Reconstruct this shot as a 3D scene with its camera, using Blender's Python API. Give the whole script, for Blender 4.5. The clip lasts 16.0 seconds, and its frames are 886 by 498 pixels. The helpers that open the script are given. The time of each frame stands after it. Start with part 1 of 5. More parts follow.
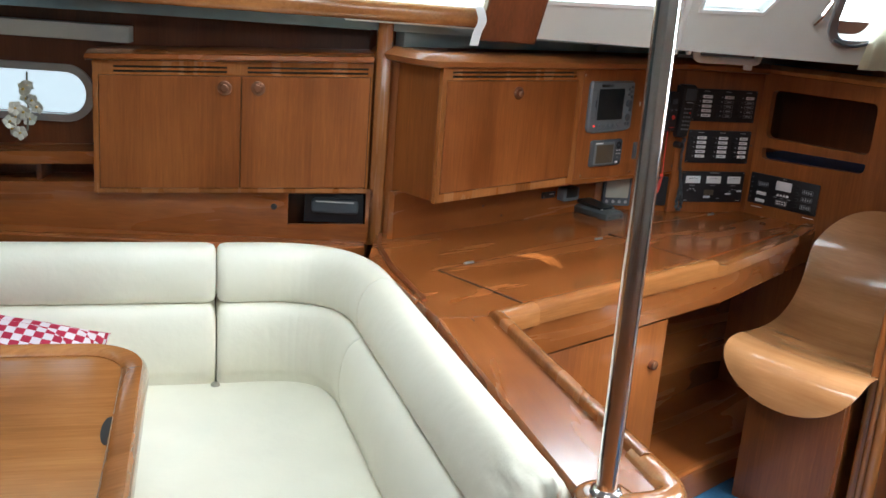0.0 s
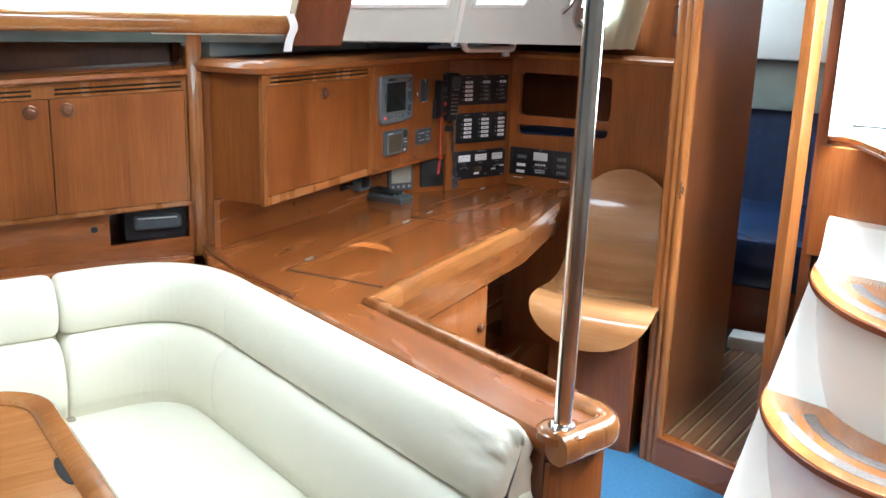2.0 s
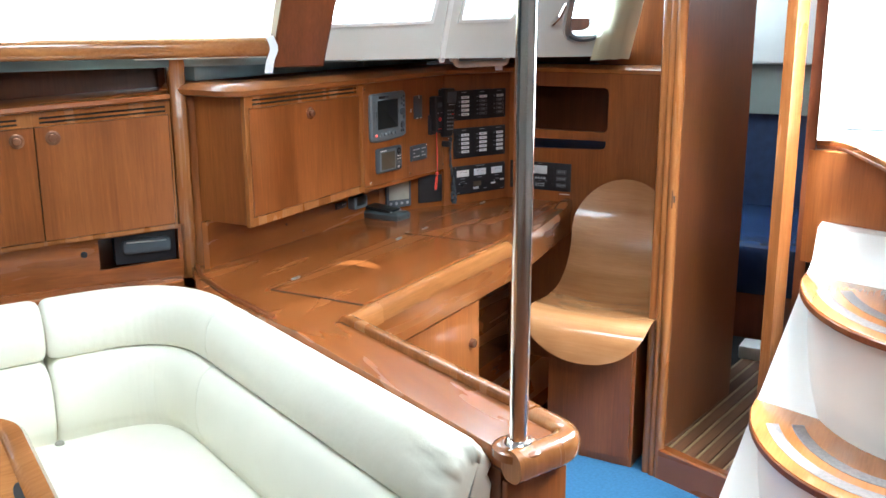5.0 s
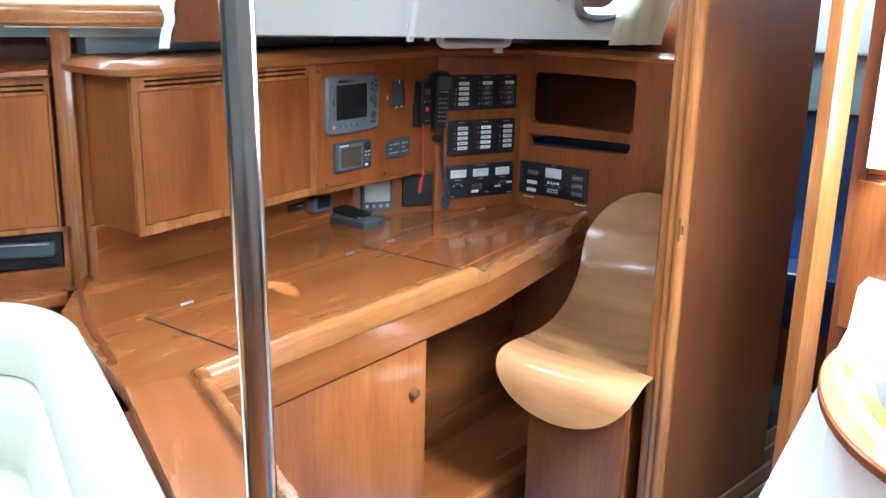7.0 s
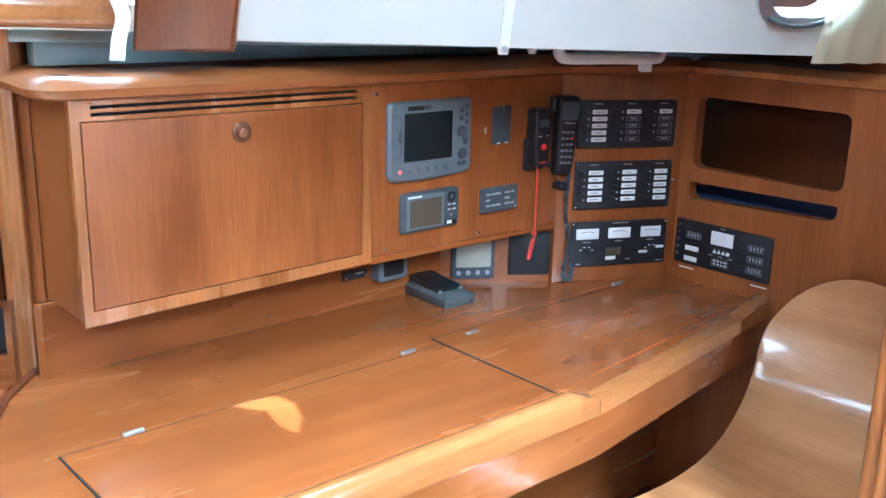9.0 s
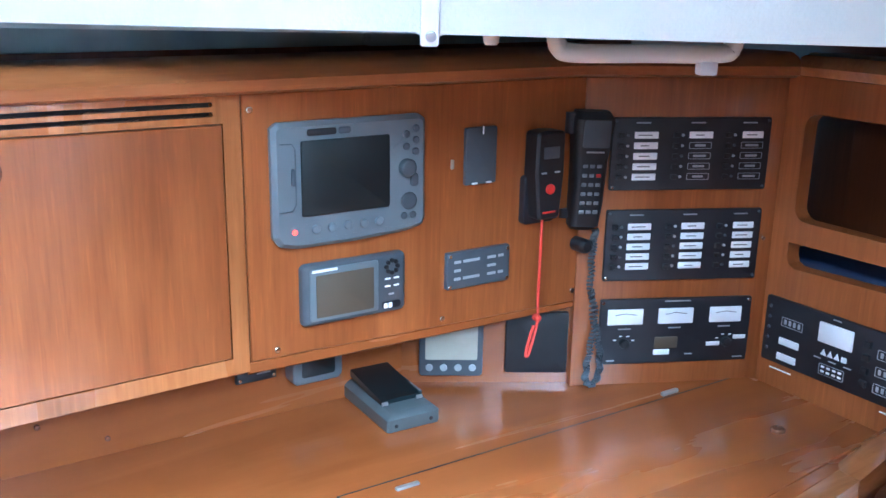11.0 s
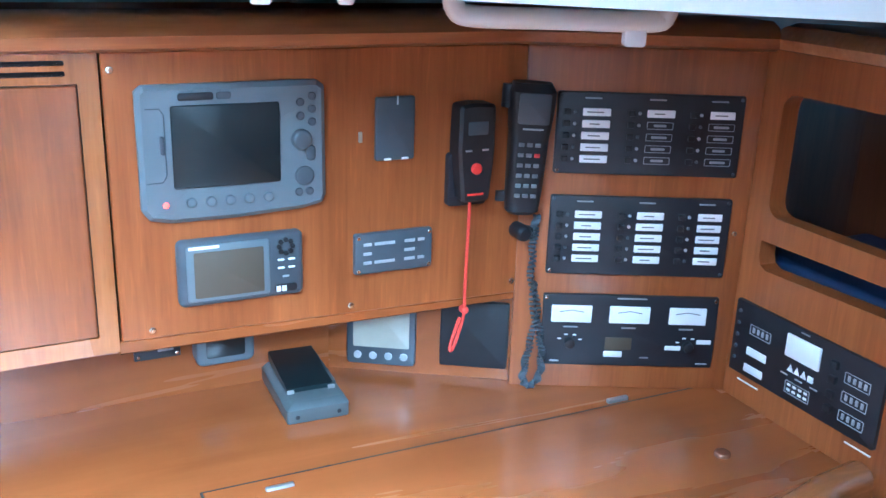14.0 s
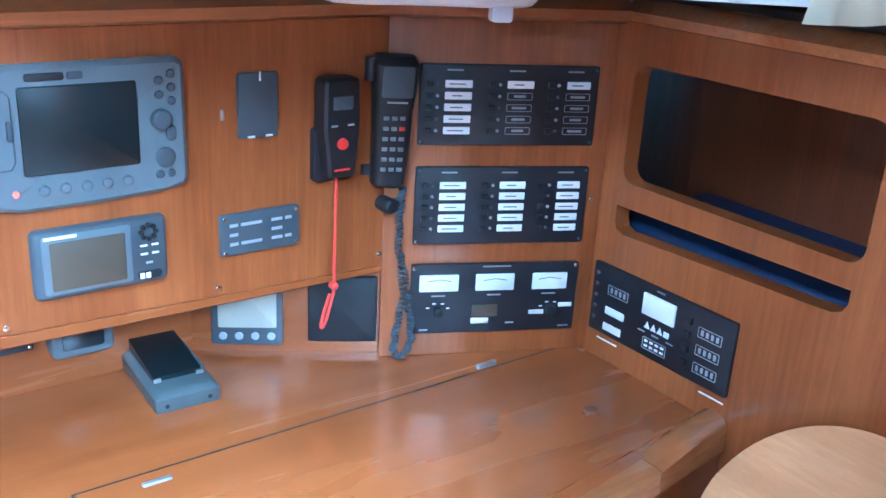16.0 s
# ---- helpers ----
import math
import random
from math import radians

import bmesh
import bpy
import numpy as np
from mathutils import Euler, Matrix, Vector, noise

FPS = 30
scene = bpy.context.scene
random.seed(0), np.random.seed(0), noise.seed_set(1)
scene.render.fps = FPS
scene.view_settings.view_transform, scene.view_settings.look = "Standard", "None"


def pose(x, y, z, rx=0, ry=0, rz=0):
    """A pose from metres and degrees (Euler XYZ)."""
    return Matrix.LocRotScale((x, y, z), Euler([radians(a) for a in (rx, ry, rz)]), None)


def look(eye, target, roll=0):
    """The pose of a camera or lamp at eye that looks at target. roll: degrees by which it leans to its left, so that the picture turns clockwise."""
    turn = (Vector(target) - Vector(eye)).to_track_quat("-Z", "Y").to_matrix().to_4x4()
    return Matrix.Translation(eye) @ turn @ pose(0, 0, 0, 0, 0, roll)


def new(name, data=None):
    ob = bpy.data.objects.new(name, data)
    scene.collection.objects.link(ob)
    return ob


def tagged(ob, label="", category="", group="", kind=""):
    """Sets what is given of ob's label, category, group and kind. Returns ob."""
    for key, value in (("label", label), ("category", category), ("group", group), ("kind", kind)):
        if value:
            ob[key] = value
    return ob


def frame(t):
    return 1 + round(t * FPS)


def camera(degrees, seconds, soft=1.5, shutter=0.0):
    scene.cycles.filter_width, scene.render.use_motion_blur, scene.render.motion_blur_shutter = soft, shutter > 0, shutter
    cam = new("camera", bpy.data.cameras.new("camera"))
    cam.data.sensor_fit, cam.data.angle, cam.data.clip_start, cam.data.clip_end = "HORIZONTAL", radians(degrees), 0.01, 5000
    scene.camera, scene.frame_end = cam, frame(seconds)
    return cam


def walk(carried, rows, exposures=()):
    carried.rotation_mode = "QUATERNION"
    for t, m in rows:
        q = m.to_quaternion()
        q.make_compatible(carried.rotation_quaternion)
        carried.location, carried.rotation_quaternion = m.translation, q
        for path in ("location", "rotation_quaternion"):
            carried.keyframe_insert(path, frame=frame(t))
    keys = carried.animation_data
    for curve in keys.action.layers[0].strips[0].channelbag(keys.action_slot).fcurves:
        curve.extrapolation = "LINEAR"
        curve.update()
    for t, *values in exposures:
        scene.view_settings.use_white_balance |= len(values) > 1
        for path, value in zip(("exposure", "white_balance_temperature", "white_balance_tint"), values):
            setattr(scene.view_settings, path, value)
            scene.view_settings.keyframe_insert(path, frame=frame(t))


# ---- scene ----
import random
cam = camera(50.0, 16.0)
PATH = [
    (0, (0.698, 0.766, 1.506), (2.025, 2.168, 0.983), 4.5),
    (0.5, (0.513, 0.879, 1.472), (1.98, 2.151, 0.995), 5.0),
    (1, (0.299, 0.937, 1.502), (1.95, 1.912, 0.933), 0.6),
    (1.5, (0.275, 0.966, 1.514), (1.99, 1.817, 0.936), 1.8),
    (2, (0.3, 1.013, 1.519), (2.028, 1.885, 1.015), 1.8),
    (2.5, (0.237, 1.071, 1.52), (1.997, 1.903, 1.065), -0.4),
    (3, (0.195, 1.086, 1.513), (1.967, 1.894, 1.057), -0.0),
    (5.5, (0.525, 0.854, 1.525), (2.21, 1.82, 1.047), -0.3),
    (6, (0.714, 0.889, 1.521), (2.438, 1.76, 1.001), 0.2),
    (6.5, (0.916, 0.866, 1.512), (2.608, 1.798, 0.993), 0.4),
    (7, (1.143, 0.807, 1.523), (2.692, 1.954, 0.989), 1.4),
    (7.5, (1.391, 0.774, 1.518), (2.859, 2.031, 1.004), 2.2),
    (8, (1.557, 0.874, 1.513), (2.931, 2.234, 1.001), 1.6),
    (10.5, (2.5, 1.535, 1.451), (3.686, 3.051, 0.906), 1.5),
    (11, (2.648, 1.58, 1.446), (3.701, 3.189, 0.895), 1.1),
    (11.5, (2.824, 1.554, 1.448), (3.625, 3.296, 0.879), 2.8),
    (12, (2.904, 1.552, 1.459), (3.568, 3.327, 0.821), 3.6),
    (12.5, (2.909, 1.582, 1.447), (3.566, 3.359, 0.807), 1.7),
    (13, (2.899, 1.614, 1.464), (3.57, 3.378, 0.8), 2.6),
    (13.5, (2.945, 1.611, 1.453), (3.607, 3.385, 0.81), 2.4),
    (14, (2.958, 1.559, 1.445), (3.795, 3.261, 0.81), 2.0),
    (14.5, (2.916, 1.564, 1.468), (3.963, 3.13, 0.798), 3.0),
    (15, (2.898, 1.574, 1.469), (4.087, 3.033, 0.793), 3.9),
    (15.5, (2.886, 1.627, 1.48), (4.167, 2.985, 0.763), 4.8),
    (16, (2.916, 1.597, 1.466), (4.047, 3.088, 0.759), 3.3),
]
EXPO = [(0.0, 0.58, 5700, 2), (1.0, 0.92, 5600, 2), (2.0, 1.14, 5550, 1), (5.5, 1.24, 5300, 0), (7.0, 1.48, 4800, -3), (8.0, 1.68, 4700, -4), (10.5, 2.18, 4250, -2), (11.5, 2.25, 4150, -2), (12.5, 2.38, 4080, -6), (13.5, 2.44, 4000, -6), (15.0, 2.76, 3700, -7), (16.0, 2.66, 3680, -7)]
walk(cam, [(t, look(eye, target, roll)) for t, eye, target, roll in PATH], EXPO)

# ---------------------------------------------------------------- light
scene.view_settings.exposure = 0.0
world = bpy.data.worlds.new("world")
scene.world = world
world.use_nodes = True
wn, wl = world.node_tree.nodes, world.node_tree.links
sky = wn.new("ShaderNodeTexSky")
sky.sky_type, sky.sun_disc = "NISHITA", False
sky.sun_elevation, sky.sun_rotation = math.radians(67), math.radians(121)
wl.new(sky.outputs[0], wn["Background"].inputs[0])
wn["Background"].inputs[1].default_value = 0.05


def area(name, eye, target, sx, sy, watts, colour=(1, 1, 1), spread=180):
    data = bpy.data.lights.new(name, "AREA")
    data.shape, data.size, data.size_y, data.energy, data.color = "RECTANGLE", sx, sy, watts, colour
    data.spread = math.radians(spread)
    ob = new(name, data)
    ob.matrix_world = look(eye, target)
    return ob


DAY = (1.0, 0.97, 0.93)
area("companionway_daylight", (2.90, 0.78, 1.93), (2.92, 0.92, 0.5), 0.32, 0.70, 40, DAY, 125)
# Added fill lamps under assumed, unseen hatches over settee, saloon and chart table.
area("added_hatch_daylight", (1.60, 2.45, 1.93), (1.68, 2.55, 0.5), 0.45, 0.45, 4.4, (0.96, 0.98, 1.0), 140)
area("added_hatch_daylight", (0.75, 2.50, 1.93), (0.85, 2.5, 0.5), 0.3, 0.5, 1.4, (0.96, 0.98, 1.0), 105)
area("saloon_fill_daylight", (1.1, 0.7, 1.93), (1.5, 1.1, 0.5), 0.6, 0.6, 7.6, DAY)
area("nav_fill_daylight", (2.66, 1.75, 1.93), (2.72, 2.1, 0.5), 0.45, 0.35, 3.9, DAY, 180)
# Fill lamp added to lift the dark aft cabin; no opening above it.
area("aft_cabin_fill", (4.7, 1.75, 1.90), (4.75, 1.6, 0.4), 0.4, 0.4, 0.9, (0.85, 0.93, 1.0))

sun = new("sun", bpy.data.lights.new("sun", "SUN"))
sun.data.energy, sun.data.angle, sun.data.color = 5.0, math.radians(0.5), (1.0, 0.95, 0.86)
sun.matrix_world = look((6.0, -3.0, 8.0), (5.5, -2.7, 6.6))

# ---------------------------------------------------------------- small helpers
V = Vector


def link(nt, a, b):
    nt.links.new(a, b)


def principled(name, colour, rough=0.5, metal=0.0, coat=0.0, var=0.12, scale=6.0, bump=0.0, bscale=60.0, spec=0.5):
    m = bpy.data.materials.new(name)
    m.use_nodes = True
    nt = m.node_tree
    b = nt.nodes["Principled BSDF"]
    b.inputs["Roughness"].default_value = rough
    b.inputs["Metallic"].default_value = metal
    b.inputs["Coat Weight"].default_value = coat
    b.inputs["Coat Roughness"].default_value = 0.05
    b.inputs["Specular IOR Level"].default_value = spec
    tc = nt.nodes.new("ShaderNodeTexCoord")
    n1 = nt.nodes.new("ShaderNodeTexNoise")
    n1.inputs["Scale"].default_value, n1.inputs["Detail"].default_value = scale, 5
    link(nt, tc.outputs["Object"], n1.inputs["Vector"])
    ramp = nt.nodes.new("ShaderNodeValToRGB")
    c = colour
    ramp.color_ramp.elements[0].color = (*[max(0, v * (1 - var)) for v in c], 1)
    ramp.color_ramp.elements[1].color = (*[min(1, v * (1 + var)) for v in c], 1)
    ramp.color_ramp.elements[0].position, ramp.color_ramp.elements[1].position = 0.3, 0.7
    link(nt, n1.outputs["Fac"], ramp.inputs["Fac"])
    link(nt, ramp.outputs["Color"], b.inputs["Base Color"])
    if bump:
        n2 = nt.nodes.new("ShaderNodeTexNoise")
        n2.inputs["Scale"].default_value, n2.inputs["Detail"].default_value = bscale, 4
        link(nt, tc.outputs["Object"], n2.inputs["Vector"])
        bp = nt.nodes.new("ShaderNodeBump")
        bp.inputs["Strength"].default_value, bp.inputs["Distance"].default_value = bump, 0.004
        link(nt, n2.outputs["Fac"], bp.inputs["Height"])
        link(nt, bp.outputs["Normal"], b.inputs["Normal"])
    return m


def wood(name, dark, light, grain, rough=0.3, coat=0.5, turn=0.0, streak=1.0, vary=1.0, varnish=0.13):
    """Varnished timber; grain: 'x', 'y' or 'z', the way the fibres run, turned by turn degrees about z."""
    m = bpy.data.materials.new(name)
    m.use_nodes = True
    nt = m.node_tree
    b = nt.nodes["Principled BSDF"]
    b.inputs["Coat Weight"].default_value, b.inputs["Coat Roughness"].default_value = coat, varnish
    tc = nt.nodes.new("ShaderNodeTexCoord")
    rot = nt.nodes.new("ShaderNodeMapping")
    rot.inputs["Rotation"].default_value = (0, 0, math.radians(-turn))
    link(nt, tc.outputs["Object"], rot.inputs["Vector"])
    info = nt.nodes.new("ShaderNodeObjectInfo")
    off = nt.nodes.new("ShaderNodeVectorMath")
    off.operation = "ADD"
    shift = nt.nodes.new("ShaderNodeVectorMath")
    shift.operation = "SCALE"
    shift.inputs[0].default_value = (3.1 * vary, 5.7 * vary, 2.3 * vary)
    link(nt, info.outputs["Random"], shift.inputs["Scale"])
    link(nt, rot.outputs[0], off.inputs[0])
    link(nt, shift.outputs[0], off.inputs[1])

    def stretched(along, across):
        mp = nt.nodes.new("ShaderNodeMapping")
        mp.inputs["Scale"].default_value = [along if ax == grain else across for ax in "xyz"]
        link(nt, off.outputs[0], mp.inputs["Vector"])
        return mp

    broad, fine = stretched(1.1, 9.0), stretched(6.0, 150.0)
    n1 = nt.nodes.new("ShaderNodeTexNoise")
    n1.inputs["Scale"].default_value, n1.inputs["Detail"].default_value, n1.inputs["Distortion"].default_value = 1.0, 4, 0.7
    link(nt, broad.outputs[0], n1.inputs["Vector"])
    n2 = nt.nodes.new("ShaderNodeTexNoise")
    n2.inputs["Scale"].default_value, n2.inputs["Detail"].default_value = 1.0, 3
    link(nt, fine.outputs[0], n2.inputs["Vector"])
    mix = nt.nodes.new("ShaderNodeMath")
    mix.operation = "MULTIPLY_ADD"
    mix.inputs[1].default_value = 0.26 * streak
    link(nt, n2.outputs["Fac"], mix.inputs[0])
    add = nt.nodes.new("ShaderNodeMath")
    add.operation = "MULTIPLY"
    add.inputs[1].default_value = 1 - 0.26 * streak
    link(nt, n1.outputs["Fac"], add.inputs[0])
    link(nt, add.outputs[0], mix.inputs[2])
    ramp = nt.nodes.new("ShaderNodeValToRGB")
    e = ramp.color_ramp.elements
    e[0].color, e[0].position = (*dark, 1), 0.36
    e[1].color, e[1].position = (*light, 1), 0.64
    link(nt, mix.outputs[0], ramp.inputs["Fac"])
    n3 = nt.nodes.new("ShaderNodeTexNoise")
    n3.inputs["Scale"].default_value, n3.inputs["Detail"].default_value = 2.6, 6
    link(nt, off.outputs[0], n3.inputs["Vector"])
    r3 = nt.nodes.new("ShaderNodeValToRGB")
    r3.color_ramp.elements[0].color, r3.color_ramp.elements[0].position = (0.70, 0.62, 0.56, 1), 0.30
    r3.color_ramp.elements[1].color, r3.color_ramp.elements[1].position = (1.06, 1.03, 1.0, 1), 0.62
    link(nt, n3.outputs["Fac"], r3.inputs["Fac"])
    mul = nt.nodes.new("ShaderNodeMix")
    mul.data_type, mul.blend_type = "RGBA", "MULTIPLY"
    mul.inputs[0].default_value = 0.75
    link(nt, ramp.outputs["Color"], mul.inputs[6])
    link(nt, r3.outputs["Color"], mul.inputs[7])
    short = stretched(14.0, 170.0)
    n4 = nt.nodes.new("ShaderNodeTexNoise")
    n4.inputs["Scale"].default_value, n4.inputs["Detail"].default_value = 1.0, 2
    link(nt, short.outputs[0], n4.inputs["Vector"])
    r4 = nt.nodes.new("ShaderNodeValToRGB")
    e = r4.color_ramp.elements
    e[0].color, e[0].position = (0.86, 0.82, 0.80, 1), 0.33
    e[1].color, e[1].position = (1.0, 1.0, 1.0, 1), 0.42
    for pos, col in ((0.60, (1.0, 1.0, 1.0, 1)), (0.70, (1.26, 1.22, 1.15, 1))):
        e.new(pos).color = col
    link(nt, n4.outputs["Fac"], r4.inputs["Fac"])
    fleck = nt.nodes.new("ShaderNodeMix")
    fleck.data_type, fleck.blend_type = "RGBA", "MULTIPLY"
    fleck.inputs[0].default_value = 0.6 * min(1.0, streak) if streak > 0.5 else 0.0
    link(nt, mul.outputs[2], fleck.inputs[6])
    link(nt, r4.outputs["Color"], fleck.inputs[7])
    link(nt, fleck.outputs[2], b.inputs["Base Color"])
    rr = nt.nodes.new("ShaderNodeMapRange")
    rr.inputs["To Min"].default_value, rr.inputs["To Max"].default_value = rough - 0.05, rough + 0.1
    link(nt, n1.outputs["Fac"], rr.inputs["Value"])
    link(nt, rr.outputs[0], b.inputs["Roughness"])
    bp = nt.nodes.new("ShaderNodeBump")
    bp.inputs["Strength"].default_value, bp.inputs["Distance"].default_value = (0.02 if streak > 0.5 else 0.0), 0.001
    link(nt, n2.outputs["Fac"], bp.inputs["Height"])
    link(nt, bp.outputs["Normal"], b.inputs["Normal"])
    return m


def glow(name, colour, strength):
    m = bpy.data.materials.new(name)
    m.use_nodes = True
    b = m.node_tree.nodes["Principled BSDF"]
    b.inputs["Emission Color"].default_value, b.inputs["Emission Strength"].default_value = (*colour, 1), strength
    b.inputs["Base Color"].default_value = (*colour, 1)
    return m


def cloth_translucent(name, colour):
    m = bpy.data.materials.new(name)
    m.use_nodes = True
    nt = m.node_tree
    out = nt.nodes["Material Output"]
    nt.nodes.remove(nt.nodes["Principled BSDF"])
    tc = nt.nodes.new("ShaderNodeTexCoord")
    no = nt.nodes.new("ShaderNodeTexNoise")
    no.inputs["Scale"].default_value, no.inputs["Detail"].default_value = 14, 5
    link(nt, tc.outputs["Object"], no.inputs["Vector"])
    ramp = nt.nodes.new("ShaderNodeValToRGB")
    ramp.color_ramp.elements[0].color = (*[v * 0.88 for v in colour], 1)
    ramp.color_ramp.elements[1].color = (*colour, 1)
    link(nt, no.outputs["Fac"], ramp.inputs["Fac"])
    d, t, s = nt.nodes.new("ShaderNodeBsdfDiffuse"), nt.nodes.new("ShaderNodeBsdfTranslucent"), nt.nodes.new("ShaderNodeMixShader")
    link(nt, ramp.outputs[0], d.inputs[0])
    link(nt, ramp.outputs[0], t.inputs[0])
    s.inputs[0].default_value = 0.55
    link(nt, d.outputs[0], s.inputs[1])
    link(nt, t.outputs[0], s.inputs[2])
    link(nt, s.outputs[0], out.inputs[0])
    return m


def glass(name):
    m = bpy.data.materials.new(name)
    m.use_nodes = True
    b = m.node_tree.nodes["Principled BSDF"]
    b.inputs["Transmission Weight"].default_value, b.inputs["Roughness"].default_value = 1.0, 0.02
    b.inputs["Base Color"].default_value = (0.93, 0.97, 0.97, 1)
    return m


# ---------------------------------------------------------------- materials
DK, LT = (0.215, 0.063, 0.0135), (0.355, 0.117, 0.028)
WOOD_V = wood("cherry_upright_grain", DK, LT, "z")
WOOD_X = wood("cherry_desk_grain", (0.256, 0.080, 0.0178), (0.326, 0.107, 0.0252), "x", rough=0.24, coat=0.7, vary=0.0, streak=0.3)
WOOD_B = wood("cherry_shelf_grain", DK, LT, "x", rough=0.25, coat=0.6, turn=-33)
WOOD_S = wood("cherry_counter_grain", (0.256, 0.080, 0.0178), (0.326, 0.107, 0.0252), "x", rough=0.24, coat=0.7, turn=64, streak=0.3)
TRIM = wood("pale_cherry_trim", (0.30, 0.112, 0.030), (0.44, 0.185, 0.055), "x", rough=0.22, coat=1.0, varnish=0.07)
TOPRAIL = wood("cherry_top_rail", (0.26, 0.090, 0.023), (0.38, 0.145, 0.040), "x", rough=0.34, coat=0.3, varnish=0.2)
TRIM_V = wood("pale_cherry_post", (0.26, 0.092, 0.024), (0.40, 0.160, 0.046), "z", rough=0.24, coat=0.6)
TABLE = wood("table_veneer", (0.30, 0.115, 0.030), (0.44, 0.19, 0.055), "x", rough=0.16, coat=0.9, turn=-28)
SEATWOOD = wood("moulded_plywood", (0.385, 0.182, 0.068), (0.535, 0.28, 0.12), "y", rough=0.2, coat=1.0, streak=0.6, varnish=0.05)
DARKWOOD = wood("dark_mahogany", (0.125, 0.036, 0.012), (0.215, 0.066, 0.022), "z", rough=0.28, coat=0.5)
PARTN = wood("partition_mahogany", (0.235, 0.080, 0.027), (0.285, 0.102, 0.036), "z", rough=0.30, coat=0.5)
TEAK = wood("teak_plank", (0.13, 0.055, 0.024), (0.22, 0.105, 0.046), "x", rough=0.45, coat=0.1, turn=-8)
PALE = principled("pale_inlay", (0.38, 0.27, 0.15), 0.45)
LEATHER = principled("cream_vinyl_upholstery", (0.84, 0.81, 0.68), 0.40, var=0.035, scale=5, bump=0.5, bscale=26)
GEL = principled("white_gelcoat", (0.80, 0.80, 0.77), 0.28, coat=0.3, var=0.03, scale=3)
HEAD = principled("white_headliner", (0.62, 0.62, 0.58), 0.6, var=0.04, scale=5, bump=0.15, bscale=200)
CARPET = principled("blue_carpet", (0.050, 0.135, 0.255), 0.95, var=0.12, scale=90, bump=0.25, bscale=500, spec=0.1)
BLUEVIN = principled("blue_vinyl", (0.016, 0.036, 0.10), 0.2, var=0.15, scale=8)
DARKBLUE = principled("dark_blue_cushion", (0.014, 0.028, 0.075), 0.6, var=0.2, scale=20)
CHROME = principled("polished_stainless", (0.82, 0.82, 0.81), 0.18, metal=1.0, var=0.02)
BRASS = principled("aged_brass_knob", (0.26, 0.115, 0.06), 0.25, metal=0.5, var=0.1, scale=40)
BLACK = principled("black_panel", (0.016, 0.016, 0.020), 0.42, var=0.15, scale=30)
RUBBER = principled("black_rubber", (0.013, 0.013, 0.015), 0.5, var=0.2, scale=40)
GREY = principled("blue_grey_plastic", (0.140, 0.162, 0.178), 0.42, var=0.05, scale=20, bump=0.05, bscale=600)
GREYG = principled("grey_green_casing", (0.080, 0.092, 0.094), 0.38, var=0.08, scale=30)
GREYD = principled("slate_plastic", (0.068, 0.080, 0.092), 0.4, var=0.07, scale=20)
SCREEN = principled("dead_screen", (0.009, 0.015, 0.017), 0.28, var=0.1, scale=4)
SCREEN2 = principled("amber_lcd", (0.085, 0.066, 0.042), 0.5, var=0.06, scale=4)
LCD = principled("silver_lcd", (0.45, 0.44, 0.36), 0.2, var=0.12, scale=12)
WHITE = principled("white_label", (0.85, 0.86, 0.88), 0.5, var=0.03, scale=30)
INK = principled("grey_lettering", (0.35, 0.36, 0.38), 0.5, var=0.1)
INKD = principled("dark_lettering", (0.10, 0.10, 0.11), 0.5, var=0.1)
REDP = principled("red_button", (0.60, 0.03, 0.02), 0.4, var=0.05)
REDC = principled("red_lanyard", (0.62, 0.05, 0.03), 0.7, var=0.15, scale=300)
REDLED = glow("red_led", (1.0, 0.04, 0.02), 1.2)
# Near-black for joints, and for shade painted into gaps and holes.
GAP = principled("dark_joint_and_shade", (0.012, 0.010, 0.009), 0.8, var=0.2)
# One lining twice: shade put into the first colour, haze and light into the second.
DECKSHADE = principled("shaded_hull_lining", (0.11, 0.15, 0.16), 0.45, var=0.25, scale=6)
DECKLIFT = principled("teal_lining_lightened", (0.27, 0.36, 0.385), 0.4, var=0.25, scale=6)
ALU = principled("anodised_frame", (0.55, 0.56, 0.56), 0.3, metal=0.8, var=0.05)
CURTAIN = cloth_translucent("cream_curtain", (0.86, 0.80, 0.58))
PETAL = principled("white_petal", (0.80, 0.78, 0.68), 0.6, var=0.1, scale=30)
CENTRE = principled("yellow_centre", (0.65, 0.45, 0.10), 0.6)
STEM = principled("twine", (0.30, 0.28, 0.22), 0.8)
GRIT = principled("grey_tread_grip", (0.19, 0.16, 0.15), 0.9, var=0.2, scale=120, bump=0.4, bscale=700)
GLASS = glass("window_glass")
FROST = cloth_translucent("frosted_hatch", (0.9, 0.92, 0.93))
SEA = glow("bright_outdoors", (0.93, 0.97, 1.0), 6.0)
LEE = glow("shaded_outdoors", (0.95, 0.97, 1.0), 0.5)
HAZE = glow("hazy_water", (0.90, 0.96, 1.0), 0.62)


PILLOW = Matrix.Translation((1.385, 3.005, 0.510)) @ Matrix.Rotation(math.radians(-26), 4, "Z") @ Matrix.Rotation(math.radians(34), 4, "X") @ Matrix.Rotation(math.radians(-14), 4, "Z")


